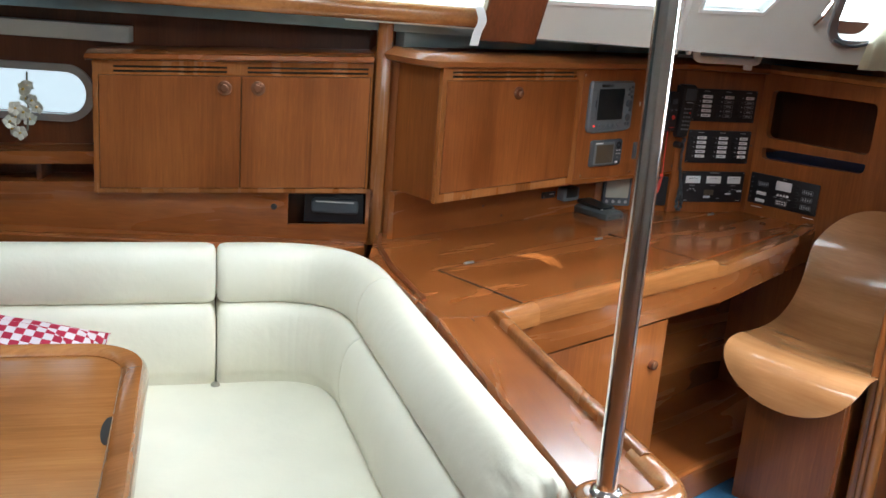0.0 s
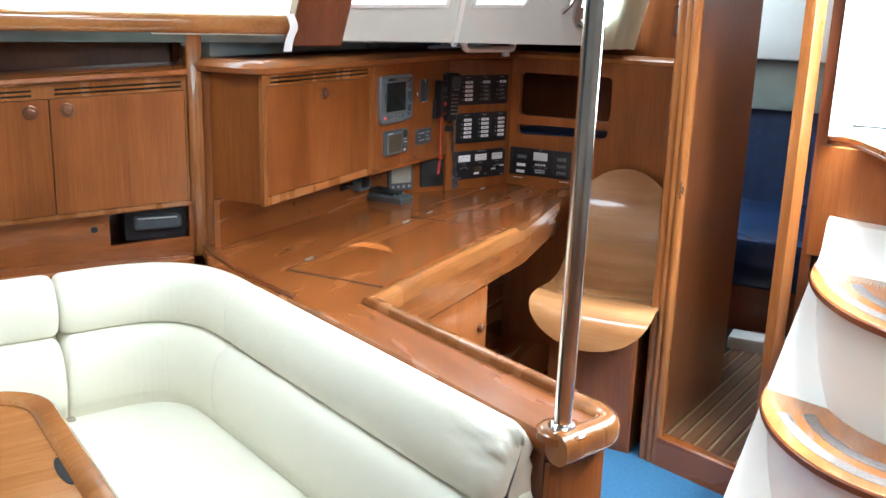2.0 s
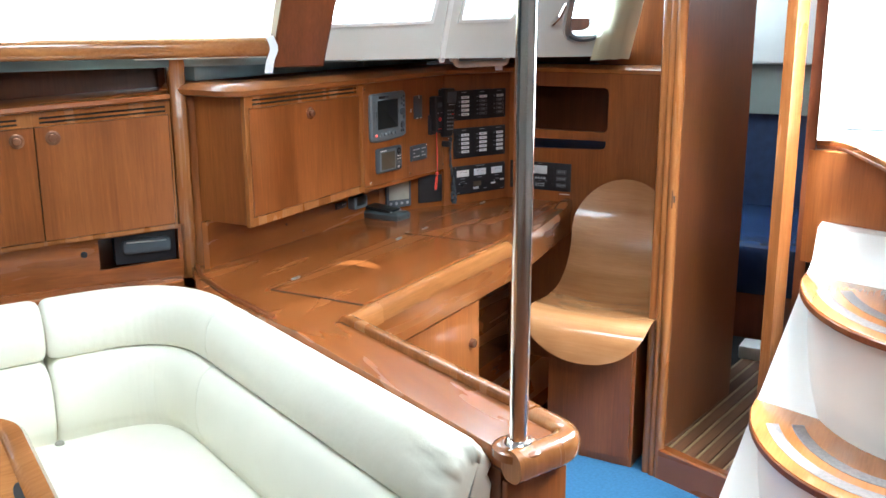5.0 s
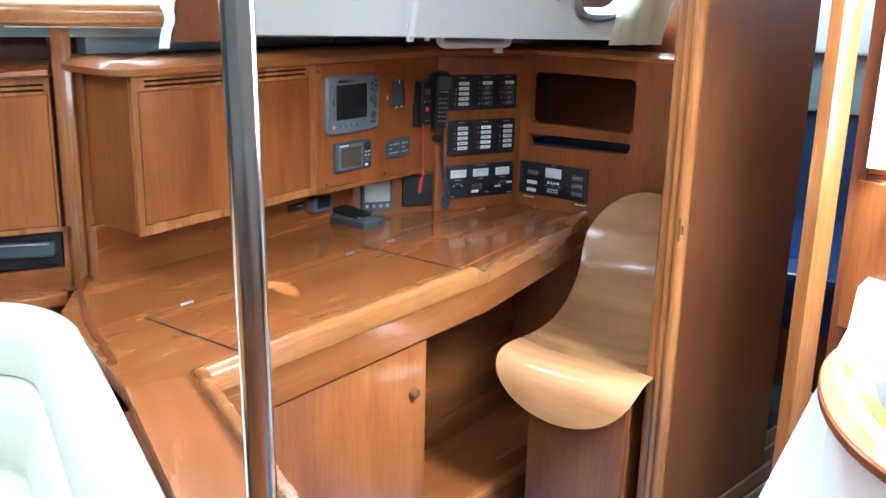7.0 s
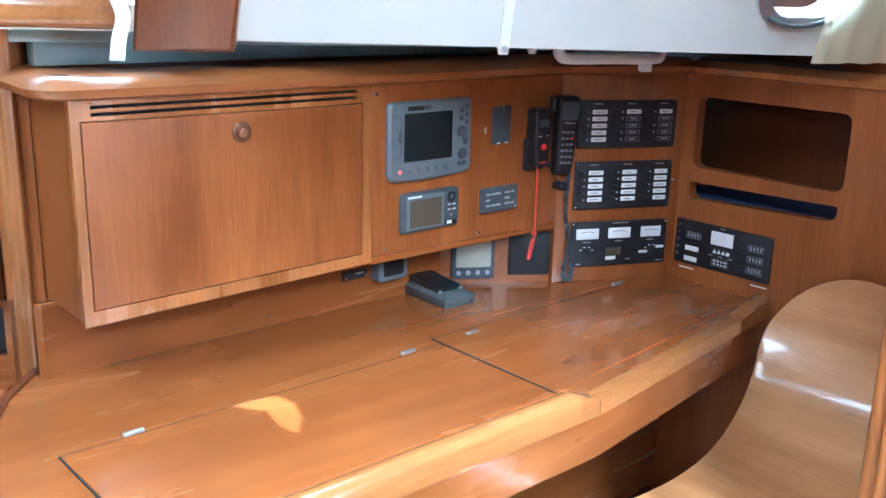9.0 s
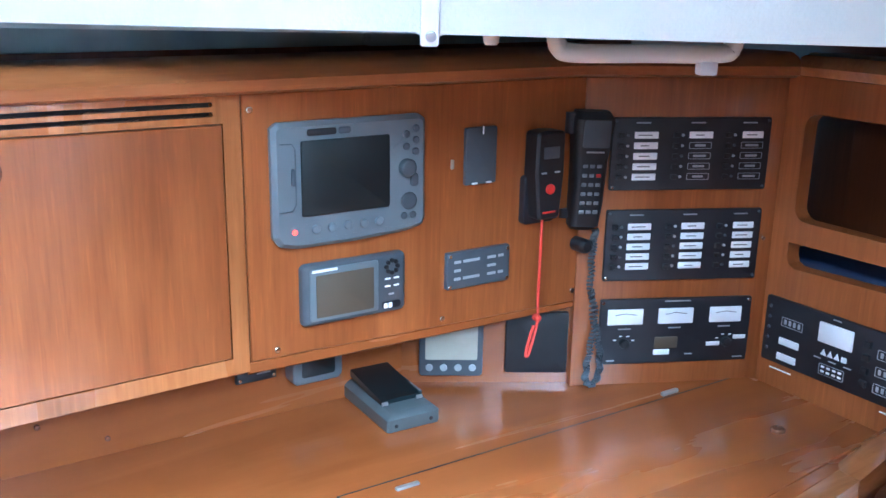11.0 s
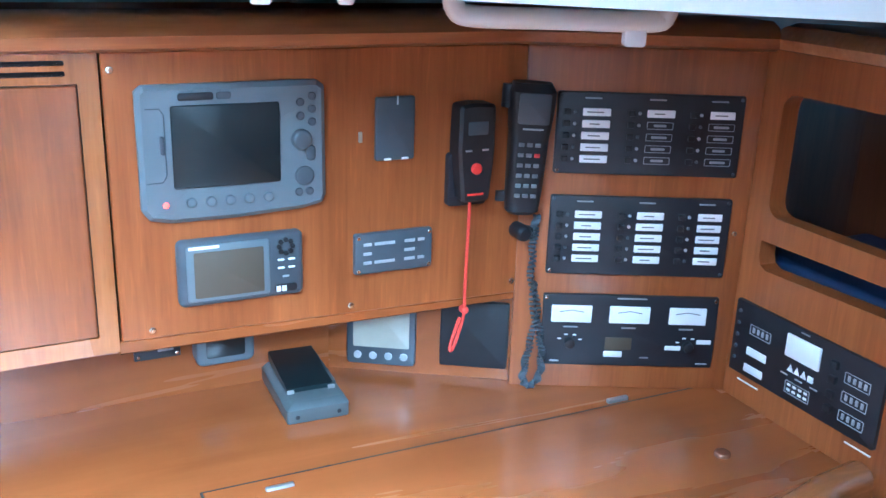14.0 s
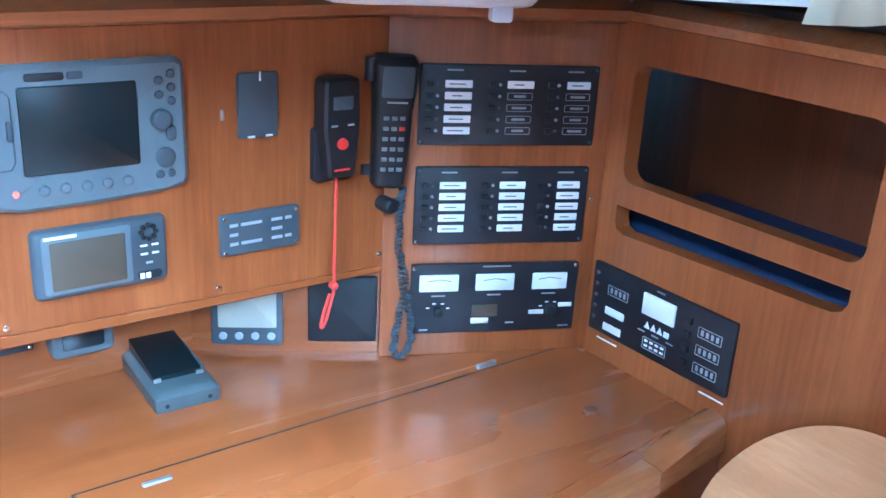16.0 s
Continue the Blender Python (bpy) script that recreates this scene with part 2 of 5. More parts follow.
def checked(name):
    m = bpy.data.materials.new(name)
    m.use_nodes = True
    nt = m.node_tree
    b = nt.nodes["Principled BSDF"]
    b.inputs["Roughness"].default_value = 0.85
    tc = nt.nodes.new("ShaderNodeTexCoord")
    mp = nt.nodes.new("ShaderNodeMapping")
    mp.inputs["Rotation"].default_value = PILLOW.inverted().to_euler()
    link(nt, tc.outputs["Object"], mp.inputs[0])
    ck = nt.nodes.new("ShaderNodeTexChecker")
    ck.inputs["Scale"].default_value = 46
    ck.inputs["Color1"].default_value, ck.inputs["Color2"].default_value = (0.42, 0.012, 0.05, 1), (0.75, 0.66, 0.70, 1)
    link(nt, mp.outputs[0], ck.inputs["Vector"])
    link(nt, ck.outputs["Color"], b.inputs["Base Color"])
    return m


CHECK = checked("crimson_and_white_weave")

# ---------------------------------------------------------------- mesh helpers


def obj(name, bm, mat, smooth=40):
    bmesh.ops.remove_doubles(bm, verts=bm.verts, dist=1e-5)
    bmesh.ops.recalc_face_normals(bm, faces=bm.faces)
    me = bpy.data.meshes.new(name)
    bm.to_mesh(me)
    bm.free()
    me.materials.append(mat)
    if smooth:
        me.shade_smooth()
        me.set_sharp_from_angle(angle=math.radians(smooth))
    return new(name, me)


def thing(name, at, label, category, group="", kind=""):
    e = new(name)
    e.matrix_world = Matrix.Translation(at)
    e.empty_display_size = 0.05
    return tagged(e, label, category, group, kind)


def part(name, bm, mat, parent, label="", smooth=40):
    ob = obj(name, bm, mat, smooth)
    ob.parent = parent
    base = parent
    m = Matrix.Identity(4)
    while base is not None:
        m = m @ Matrix.Identity(4)
        if base.parent is None:
            m = base.matrix_basis.inverted()
        base = base.parent
    ob.matrix_parent_inverse = m if parent.parent is None else Matrix.Identity(4)
    if label:
        tagged(ob, label)
    return ob


def struct(name, bm, mat, label, category, smooth=40):
    return tagged(obj(name, bm, mat, smooth), label, category, "", "structure")


def wall_frame(ox, oy, ux, uy, oz=0.0, lean=0.0):
    """Local (a right, b up, c towards the viewer) of an upright face; lean: degrees that its top comes towards the viewer."""
    u = V((ux, uy, 0)).normalized()
    z = V((0, 0, 1))
    w = u.cross(z)
    s, c = math.sin(math.radians(lean)), math.cos(math.radians(lean))
    b = z * c + w * s
    w2 = u.cross(b)
    m = Matrix.Identity(4)
    for i in range(3):
        m[i][0], m[i][1], m[i][2], m[i][3] = u[i], b[i], w2[i], (ox, oy, oz)[i]
    return m


WORLD = Matrix.Identity(4)


def loft(bm, loops, cap0=True, cap1=True, closed=True):
    rings = [[bm.verts.new(p) for p in lp] for lp in loops]
    for r, s in zip(rings, rings[1:]):
        n = len(r)
        for i in range(n if closed else n - 1):
            j = (i + 1) % n
            bm.faces.new((r[i], r[j], s[j], s[i]))
    if closed and cap0:
        bm.faces.new(rings[0][::-1])
    if closed and cap1:
        bm.faces.new(rings[-1])
    return rings


def rrect(a0, a1, b0, b1, r, n=5):
    r = max(1e-4, min(r, (a1 - a0) / 2 - 1e-4, (b1 - b0) / 2 - 1e-4))
    pts = []
    for cx, cy, s in ((a1 - r, b1 - r, 0), (a0 + r, b1 - r, 90), (a0 + r, b0 + r, 180), (a1 - r, b0 + r, 270)):
        for i in range(n + 1):
            t = math.radians(s + 90 * i / n)
            pts.append((cx + r * math.cos(t), cy + r * math.sin(t)))
    return pts


def plate(bm, m, a0, a1, b0, b1, c0, c1, r=0.002, ch=0.0015, n=4):
    """A rounded plate with a chamfered front, in the frame m."""
    ch = min(ch, (c1 - c0) * 0.45, (a1 - a0) * 0.3, (b1 - b0) * 0.3)
    loops = [[m @ V((x, y, c0)) for x, y in rrect(a0, a1, b0, b1, r, n)],
             [m @ V((x, y, c1 - ch)) for x, y in rrect(a0, a1, b0, b1, r, n)],
             [m @ V((x, y, c1 - ch * 0.3)) for x, y in rrect(a0 + ch * 0.3, a1 - ch * 0.3, b0 + ch * 0.3, b1 - ch * 0.3, r, n)],
             [m @ V((x, y, c1)) for x, y in rrect(a0 + ch, a1 - ch, b0 + ch, b1 - ch, max(r - ch, 1e-4), n)]]
    loft(bm, loops)
    return bm


def box(bm, x0, x1, y0, y1, z0, z1, m=WORLD, bev=0.003):
    r = bmesh.ops.create_cube(bm, size=1.0)
    for v in r["verts"]:
        v.co = V((x0 + (v.co.x + 0.5) * (x1 - x0), y0 + (v.co.y + 0.5) * (y1 - y0), z0 + (v.co.z + 0.5) * (z1 - z0)))
    if bev:
        es = list({e for v in r["verts"] for e in v.link_edges})
        b = min(bev, abs(x1 - x0) * 0.3, abs(y1 - y0) * 0.3, abs(z1 - z0) * 0.3)
        g = bmesh.ops.bevel(bm, geom=es, offset=b, segments=2, affect="EDGES", profile=0.5)
        vs = list({v for f in g["faces"] for v in f.verts} | {v for v in r["verts"] if v.is_valid})
    else:
        vs = r["verts"]
    if m is not WORLD:
        for v in vs:
            v.co = m @ v.co
    return bm


def nb():
    return bmesh.new()


def prism(bm, pts, z0, z1, ch=0.004, m=WORLD):
    """An upright slab over a convex or mildly concave outline."""
    a = sum(p[0] * q[1] - q[0] * p[1] for p, q in zip(pts, pts[1:] + pts[:1]))
    if a < 0:
        pts = pts[::-1]
    n = len(pts)
    ins = []
    for i in range(n):
        p, q, r = V(pts[i - 1]), V(pts[i]), V(pts[(i + 1) % n])
        d1, d2 = (q - p).normalized(), (r - q).normalized()
        nrm = V((-d1.y - d2.y, d1.x + d2.x))
        k = max(nrm.length, 0.4)
        ins.append(q + nrm / k / k * 2 * ch)
    loops = [[m @ V((p[0], p[1], z0)) for p in pts], [m @ V((p[0], p[1], z1 - ch)) for p in pts], [m @ V((p[0], p[1], z1)) for p in ins]]
    loft(bm, loops)
    return bm


def holed(bm, m, outer, holes, c0, c1):
    """A flat panel with openings through it, in the frame m."""
    from mathutils.geometry import tessellate_polygon
    polys = [outer] + holes
    tris = tessellate_polygon([[V((x, y, 0)) for x, y in p] for p in polys])
    flat = [p for poly in polys for p in poly]
    front = [bm.verts.new(m @ V((x, y, c1))) for x, y in flat]
    back = [bm.verts.new(m @ V((x, y, c0))) for x, y in flat]
    for t in tris:
        try:
            bm.faces.new([front[i] for i in t])
            bm.faces.new([back[i] for i in t[::-1]])
        except ValueError:
            pass
    k = 0
    for poly in polys:
        n = len(poly)
        for i in range(n):
            j = (i + 1) % n
            bm.faces.new((front[k + i], front[k + j], back[k + j], back[k + i]))
        k += n
    return bm


def disc(bm, m, a, b, c0, c1, r, n=20, ch=0.25, r1=None):
    """A turned button or knob, its axis along c."""
    r1 = r if r1 is None else r1
    h = c1 - c0
    prof = [(c0, r), (c1 - ch * h, r1), (c1 - ch * h * 0.3, r1 * 0.9), (c1, r1 * 0.7)]
    loft(bm, [[m @ V((a + q * math.cos(6.2832 * i / n), b + q * math.sin(6.2832 * i / n), c)) for i in range(n)] for c, q in prof])
    return bm


def tube(bm, pts, r, n=8, closed_ends=True):
    pts = [V(p) for p in pts]
    loops = []
    ref = V((0.13, 0.37, 0.92))
    for i, p in enumerate(pts):
        t = (pts[min(i + 1, len(pts) - 1)] - pts[max(i - 1, 0)]).normalized()
        s = t.cross(ref)
        if s.length < 1e-3:
            s = t.cross(V((1, 0, 0)))
        s.normalize()
        u = t.cross(s)
        rr = r[i] if isinstance(r, (list, tuple)) else r
        loops.append([p + (s * math.cos(6.2832 * k / n) + u * math.sin(6.2832 * k / n)) * rr for k in range(n)])
    loft(bm, loops, closed_ends, closed_ends)
    return bm


def spline(pts, n=8):
    """Catmull-Rom through points of any dimension."""
    pts = [V(p) for p in pts]
    out = []
    for i in range(len(pts) - 1):
        p0, p1, p2, p3 = pts[max(i - 1, 0)], pts[i], pts[i + 1], pts[min(i + 2, len(pts) - 1)]
        for k in range(n):
            t = k / n
            out.append(0.5 * ((2 * p1) + (p2 - p0) * t + (2 * p0 - 5 * p1 + 4 * p2 - p3) * t * t + (3 * p1 - p0 - 3 * p2 + p3) * t ** 3))
    out.append(pts[-1].copy())
    return out


def fillet(pts, radii, n=8):
    """Round the inner corners of a plan line."""
    out = [V(pts[0])]
    for i in range(1, len(pts) - 1):
        p, q, r = V(pts[i - 1]), V(pts[i]), V(pts[i + 1])
        d1, d2 = (p - q).normalized(), (r - q).normalized()
        half = math.acos(max(-1, min(1, d1.dot(d2)))) / 2
        cut = min(radii[min(i - 1, len(radii) - 1)] / math.tan(half), (p - q).length * 0.9, (r - q).length * 0.9)
        a, b = q + d1 * cut, q + d2 * cut
        for k in range(n + 1):
            t = k / n
            out.append(a * (1 - t) ** 2 + q * 2 * t * (1 - t) + b * t * t)
    out.append(V(pts[-1]))
    return out


def sweep(bm, path, prof, cap=True):
    """Sweep a closed (d, z) section along a plan line; d is measured to the right of the way."""
    loops = []
    n = len(path)
    for i in range(n):
        d1 = (path[i] - path[max(i - 1, 0)])
        d2 = (path[min(i + 1, n - 1)] - path[i])
        t = (d1.normalized() if d1.length > 1e-9 else d2.normalized()) + (d2.normalized() if d2.length > 1e-9 else d1.normalized())
        t.normalize()
        rt = V((t.y, -t.x))
        loops.append([V((path[i].x + rt.x * d, path[i].y + rt.y * d, z)) for d, z in prof])
    loft(bm, loops, cap, cap)
    return bm


def bullnose(d0, d1, z0, z1, n=5):
    """Section with rounded long edges."""
    r = min(d1 - d0, z1 - z0) / 2 * 0.9
    return rrect(d0, d1, z0, z1, r, n)

# ---------------------------------------------------------------- plan
DESK = 0.787
BX, BY = 0.88, -0.475                      # the hull's run, aft
FAR = V((0.45, 0.93, 1.50))
SIDE = Matrix.Translation(FAR) @ Matrix.Scale(1.03, 4) @ Matrix.Translation(-FAR) @ wall_frame(2.30, 2.885, 0.8, -0.6)  # face of the saloon lockers
NAV = wall_frame(3.08, 2.70, 1, 0)         # instrument panel
LOW = wall_frame(3.08, 2.85, 1, 0)         # wall under it
FUSE = wall_frame(3.65, 2.69, 0.29, -0.135)
BULK = wall_frame(3.94, 2.56, 0, -1)
COAM = wall_frame(3.217, 2.457, BX, BY, 1.375, 17)

RAIL_O = V((2.575, 2.68))
RD = V((-0.815, 0.58)).normalized()
CUR = wall_frame(RAIL_O.x, RAIL_O.y, -RD.x, -RD.y, 1.45, 10)

# ---------------------------------------------------------------- setting
floor = struct("floor", prism(nb(), [(1.95, -0.2), (3.45, -0.2), (3.45, 2.6), (1.95, 2.6)], -0.05, 0.0, 0.002), CARPET, "blue carpeted cabin sole", "floor")
# Unseen floor, given wood so the chrome pole reflects less blue.
bm = nb()
prism(bm, [(-2, -2), (3.45, -2), (3.45, -0.2), (1.95, -0.2), (1.95, 4.2), (-2, 4.2)], -0.05, -0.001, 0.002)
struct("floor_saloon", bm, WOOD_B, "unseen saloon sole, wooden to keep blue out of reflections", "floor")
bm = nb()
prism(bm, [(2.30, 2.17), (3.938, 2.17), (3.938, 2.95), (2.30, 2.95)], 0.002, 0.11, 0.006)
struct("floor_platform", bm, WOOD_X, "raised varnished wooden footwell floor under the desk", "floor")

bm = nb()
holed(bm, Matrix.Translation((0, 0, 1.95)), [(-2, -2), (6.6, -2), (6.6, 4.2), (4.05, 4.2), (4.05, 1.93)] + [tuple((COAM @ V((a, 0.60, -0.04))).xy) for a in (0.80, -0.50)] +
      [tuple((CUR @ V((a, 0.52, -0.10))).xy) for a in (0.0, -2.5)] + [(-2, 4.2)],
      [rrect(1.35, 1.85, 2.20, 2.70, 0.05), rrect(0.58, 0.90 - 0.03, 2.23, 2.77, 0.05), rrect(0.78, 1.42, 0.38, 1.02, 0.05),
       rrect(2.42, 2.90, 1.56, 1.94, 0.05), rrect(2.66, 2.90, 0.40, 1.10, 0.04), rrect(2.98, 3.56, 0.40, 1.10, 0.03),
       # Unseen opening, cut to make the sun draw the crescent on the desk.
       [(3.108, 2.232), (3.096, 2.178), (3.104, 2.122), (3.150, 2.172), (3.168, 2.226), (3.160, 2.274), (3.118, 2.294), (3.068, 2.294)]], 0.0, 0.02)
struct("ceiling", bm, HEAD, "white coachroof headliner with added hatch and sun openings", "ceiling", 30)
# Unseen hatches added over the lamps; their frosted panes hold back the sun.
for x0, x1, y0, y1 in ((1.35, 1.85, 2.20, 2.70), (0.58, 0.87, 2.23, 2.77), (0.78, 1.42, 0.38, 1.02), (2.42, 2.90, 1.56, 1.94), (2.66, 2.90, 0.40, 1.10)):
    hat = thing("added_hatch", ((x0 + x1) / 2, (y0 + y1) / 2, 1.97), "unseen frosted hatch added above a fill lamp", "hatch", "deck hatches")
    bm = nb()
    plate(bm, Matrix.Translation((0, 0, 1.99)), x0 - 0.03, x1 + 0.03, y0 - 0.03, y1 + 0.03, 0.0, 0.012, 0.05)
    part("pane", bm, FROST, hat)
    bm = nb()
    holed(bm, Matrix.Translation((0, 0, 1.972)), rrect(x0 - 0.05, x1 + 0.05, y0 - 0.05, y1 + 0.05, 0.06), [rrect(x0, x1, y0, y1, 0.05)], 0.0, 0.018)
    part("frame", bm, ALU, hat)

# Unseen closing walls, whitened to brighten reflections and bounce light.
bm = nb()
box(bm, -2.1, -2.0, -2, 4.2, -0.05, 2.0, bev=0)
struct("wall_forward", bm, HEAD, "unseen forward bulkhead, pale to brighten the pole's reflections", "wall")
bm = nb()
box(bm, -2.0, 6.6, -2.1, -2.0, -0.05, 2.0, bev=0)
struct("wall_port", bm, GEL, "unseen side wall, white to bounce light back", "wall")
bm = nb()
box(bm, 6.6, 6.7, -2, 4.2, -0.05, 2.0, bev=0)
struct("wall_aft", bm, DARKWOOD, "dark mahogany aft cabin bulkhead", "wall")
bm = nb()
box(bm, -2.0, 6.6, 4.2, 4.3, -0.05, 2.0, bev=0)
struct("hull_side", bm, DECKSHADE, "hull side lining in the shaded copy", "wall")

# hull lining behind the saloon lockers, with the oval port through it
bm = nb()
PORT = rrect(-1.06, -0.75, 1.085, 1.205, 0.058, 8)
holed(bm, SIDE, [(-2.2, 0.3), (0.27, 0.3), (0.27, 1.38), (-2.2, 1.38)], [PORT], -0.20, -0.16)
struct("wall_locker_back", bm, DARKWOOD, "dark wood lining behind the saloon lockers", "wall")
bm = nb()
box(bm, -2.2, -0.62, 1.30, 1.345, -0.16, -0.10, SIDE)
struct("trim", bm, HEAD, "pale painted deck edge above the lockers", "trim")

win = thing("window_1", SIDE @ V((-0.87, 1.07, -0.16)), "oval aluminium-framed port with sea beyond", "window", kind="structure")
bm = nb()
holed(bm, SIDE, rrect(-1.082, -0.728, 1.064, 1.226, 0.078, 8), [PORT], -0.16, -0.145)
part("window_frame", bm, ALU, win)
bm = nb()
plate(bm, SIDE, -1.06, -0.75, 1.085, 1.205, -0.185, -0.18, 0.058)
pane = part("pane", bm, GLASS, win)
pane.visible_shadow = False
bm = nb()
plate(bm, SIDE, -1.6, -0.2, 0.7, 1.6, -0.62, -0.60)
tagged(obj("backdrop", bm, HAZE), "hazy bright water and sky outside", "backdrop", "", "structure")

# underside of the side deck: shaded copy over the lockers, lightened copy over the cabinets
bm = nb()
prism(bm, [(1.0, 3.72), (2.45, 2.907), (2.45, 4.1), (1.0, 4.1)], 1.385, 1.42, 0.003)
struct("ceiling_saloon_deck", bm, DECKSHADE, "underside of the deck over the lockers, shade in its colour", "ceiling")
bm = nb()
prism(bm, [(2.452, 2.905), (2.64, 2.80), (3.93, 2.10), (4.4, 2.10), (4.4, 4.1), (2.452, 4.1)], 1.385, 1.42, 0.003)
struct("ceiling_side_deck", bm, DECKLIFT, "underside of the side deck, colour lightened for light and haze", "ceiling")
bm = nb()
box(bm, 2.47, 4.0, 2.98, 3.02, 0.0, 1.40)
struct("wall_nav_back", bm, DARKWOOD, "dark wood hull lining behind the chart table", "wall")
bm = nb()
box(bm, 2.50, 3.36, 2.90, 2.94, 1.342, 1.384)
box(bm, 3.36, 3.93, 2.88, 2.92, 1.342, 1.384)
struct("trim", bm, DECKLIFT, "lining in the gap over the cabinets, lightened for light and haze", "trim")

# coachroof side with its windows
bm = nb()
W1, W2 = [(-0.47, 0.135), (-0.085, 0.145), (-0.055, 0.40), (-0.44, 0.40)], [(0.035, 0.145), (0.235, 0.15), (0.30, 0.235), (0.33, 0.40), (0.06, 0.40)]
W3 = rrect(0.50, 0.66, 0.085, 0.26, 0.05)
holed(bm, COAM, [(-0.62, 0.020), (-0.03, 0.014), (-0.015, 0.002), (0.0, 0.012), (0.80, 0.0), (0.80, 0.66), (-0.62, 0.66)], [W1, W2, W3], -0.05, 0.0)
struct("wall_coachroof_side", bm, HEAD, "white coachroof side with windows", "wall", 30)
for w, k in ((W1, 2), (W2, 3)):
    e = thing("window_%d" % k, COAM @ V((w[0][0], w[0][1], 0)), "bright coachroof window in a white frame", "window", kind="structure")
    cx, cy = sum(p[0] for p in w) / len(w), sum(p[1] for p in w) / len(w)
    big = [(cx + (x - cx) * 1.07, cy + (y - cy) * 1.09) for x, y in w]
    part("window_frame", holed(nb(), COAM, big, [w], 0.0, 0.008), GEL, e)
    bm = nb()
    vs = [bm.verts.new(COAM @ V((x, y, -0.03))) for x, y in w]
    bm.faces.new(vs)
    bmesh.ops.solidify(bm, geom=bm.faces[:], thickness=0.004)
    p = part("pane", bm, GLASS, e)
    p.visible_shadow = False
e = thing("window_4", COAM @ V((0.58, 0.08, 0)), "small opening port, hinged open, in the coachroof side", "window", kind="structure")
part("window_frame", holed(nb(), COAM, rrect(0.475, 0.685, 0.062, 0.283, 0.065), [W3], 0.0, 0.012), ALU, e)
bm = nb()
tube(bm, [COAM @ V(p) for p in spline([(0.50, 0.085, 0.02), (0.55, 0.075, 0.035), (0.62, 0.085, 0.03), (0.65, 0.12, 0.02)])], 0.005)
part("seal", bm, GREYD, e, "dark rubber seal")
bm = nb()
tube(bm, [COAM @ V(p) for p in ((0.42, 0.13, 0.01), (0.41, 0.17, 0.05), (0.43, 0.21, 0.04))], 0.009)
part("latch", bm, CHROME, e, "chrome latch")
bm = nb()
plate(bm, COAM, -1.3, 3.2, -0.1, 3.0, -0.82, -0.80)
tagged(obj("backdrop", bm, SEA), "bright hazy daylight outside the coachroof", "backdrop", "", "structure")
# Unseen slab added outside to stop sun streaks through the windows.
bm = nb()
prism(bm, [tuple((COAM @ V((a, 0.60, c))).xy) for a, c in ((-0.62, -0.05), (0.80, -0.05), (0.80, -0.42), (-0.62, -0.42))], 1.972, 1.992, 0.002)
struct("ceiling_sun_block", bm, GEL, "unseen slab added to keep sun out of the coachroof windows", "ceiling")
# vertical seam strip between the windows
bm = nb()
plate(bm, COAM, -0.025, -0.005, 0.0, 0.62, 0.001, 0.006, 0.003)
struct("trim", bm, GEL, "white joint strip on the coachroof side", "trim")
bm = nb()
disc(bm, COAM, -0.014, 0.012, 0.005, 0.009, 0.006)
tagged(obj("deck_rivet", bm, ALU), "small metal rivet under the white coaming", "rivet")

# fascia rail and pillar at the forward end of the coachroof window
bm = nb()
sweep(bm, [RAIL_O, RAIL_O + RD * 2.6], [(d, z) for d, z in rrect(-0.03, 0.035, 1.415, 1.468, 0.02)])
struct("trim_rail", bm, TRIM, "varnished cherry fascia rail below the curtained window", "trim")
bm = nb()
m = wall_frame(RAIL_O.x, RAIL_O.y, -RD.x, -RD.y, 1.38, 14)
prism(bm, [(0.005, 0.0), (0.165, 0.0), (0.26, 0.60), (0.09, 0.60)], -0.06, 0.0, 0.006, m)
struct("pillar", bm, DARKWOOD, "dark varnished raked coachroof pillar", "pillar")
# curtained saloon window over the rail
bm = nb()
holed(bm, CUR, [(-2.5, -0.06), (0.10, -0.06), (0.10, 0.55), (-2.5, 0.55)], [rrect(-0.80, 0.04, -0.015, 0.40, 0.03), rrect(-1.7, -0.92, -0.015, 0.40, 0.03)], -0.12, -0.09)
struct("wall_saloon_window", bm, HEAD, "white surround of the saloon window", "wall", 30)
bm = nb()
plate(bm, CUR, -2.6, 0.4, 0.05, 2.6, -0.9, -0.88)
tagged(obj("backdrop", bm, LEE), "bright daylight outside the saloon window", "backdrop", "", "structure")


def curtain(m, a0, a1, b0, b1, c, depth, folds, name, label, hem):
    bm = nb()
    n, k = 70, 12
    grid = []
    for j in range(k + 1):
        v = j / k
        row = []
        for i in range(n + 1):
            u = i / n
            f = math.sin(u * folds * 6.283 + 1.7 * math.sin(u * 5 + v * 1.3)) * 0.6 + 0.4 * math.sin(u * folds * 2.7 * 6.283 + v * 2)
            row.append(bm.verts.new(m @ V((a0 + (a1 - a0) * u + 0.006 * f, b0 + (b1 - b0) * v + hem * math.sin(u * 17) * (1 - v), c + depth * f * (0.5 + 0.5 * (1 - v))))))
        grid.append(row)
    for j in range(k):
        for i in range(n):
            bm.faces.new((grid[j][i], grid[j][i + 1], grid[j + 1][i + 1], grid[j + 1][i]))
    bmesh.ops.solidify(bm, geom=bm.faces[:], thickness=0.002)
    ob = obj(name, bm, CURTAIN, 180)
    return tagged(ob, label, "curtain")


curtain(CUR, -0.64, 0.085, 0.0, 0.42, -0.045, 0.010, 5, "curtain", "cream curtain drawn across the saloon window", 0.006)
curtain(CUR, -1.5, -0.70, 0.0, 0.42, -0.045, 0.012, 6, "curtain", "cream curtain bunched beside the saloon window", 0.006)
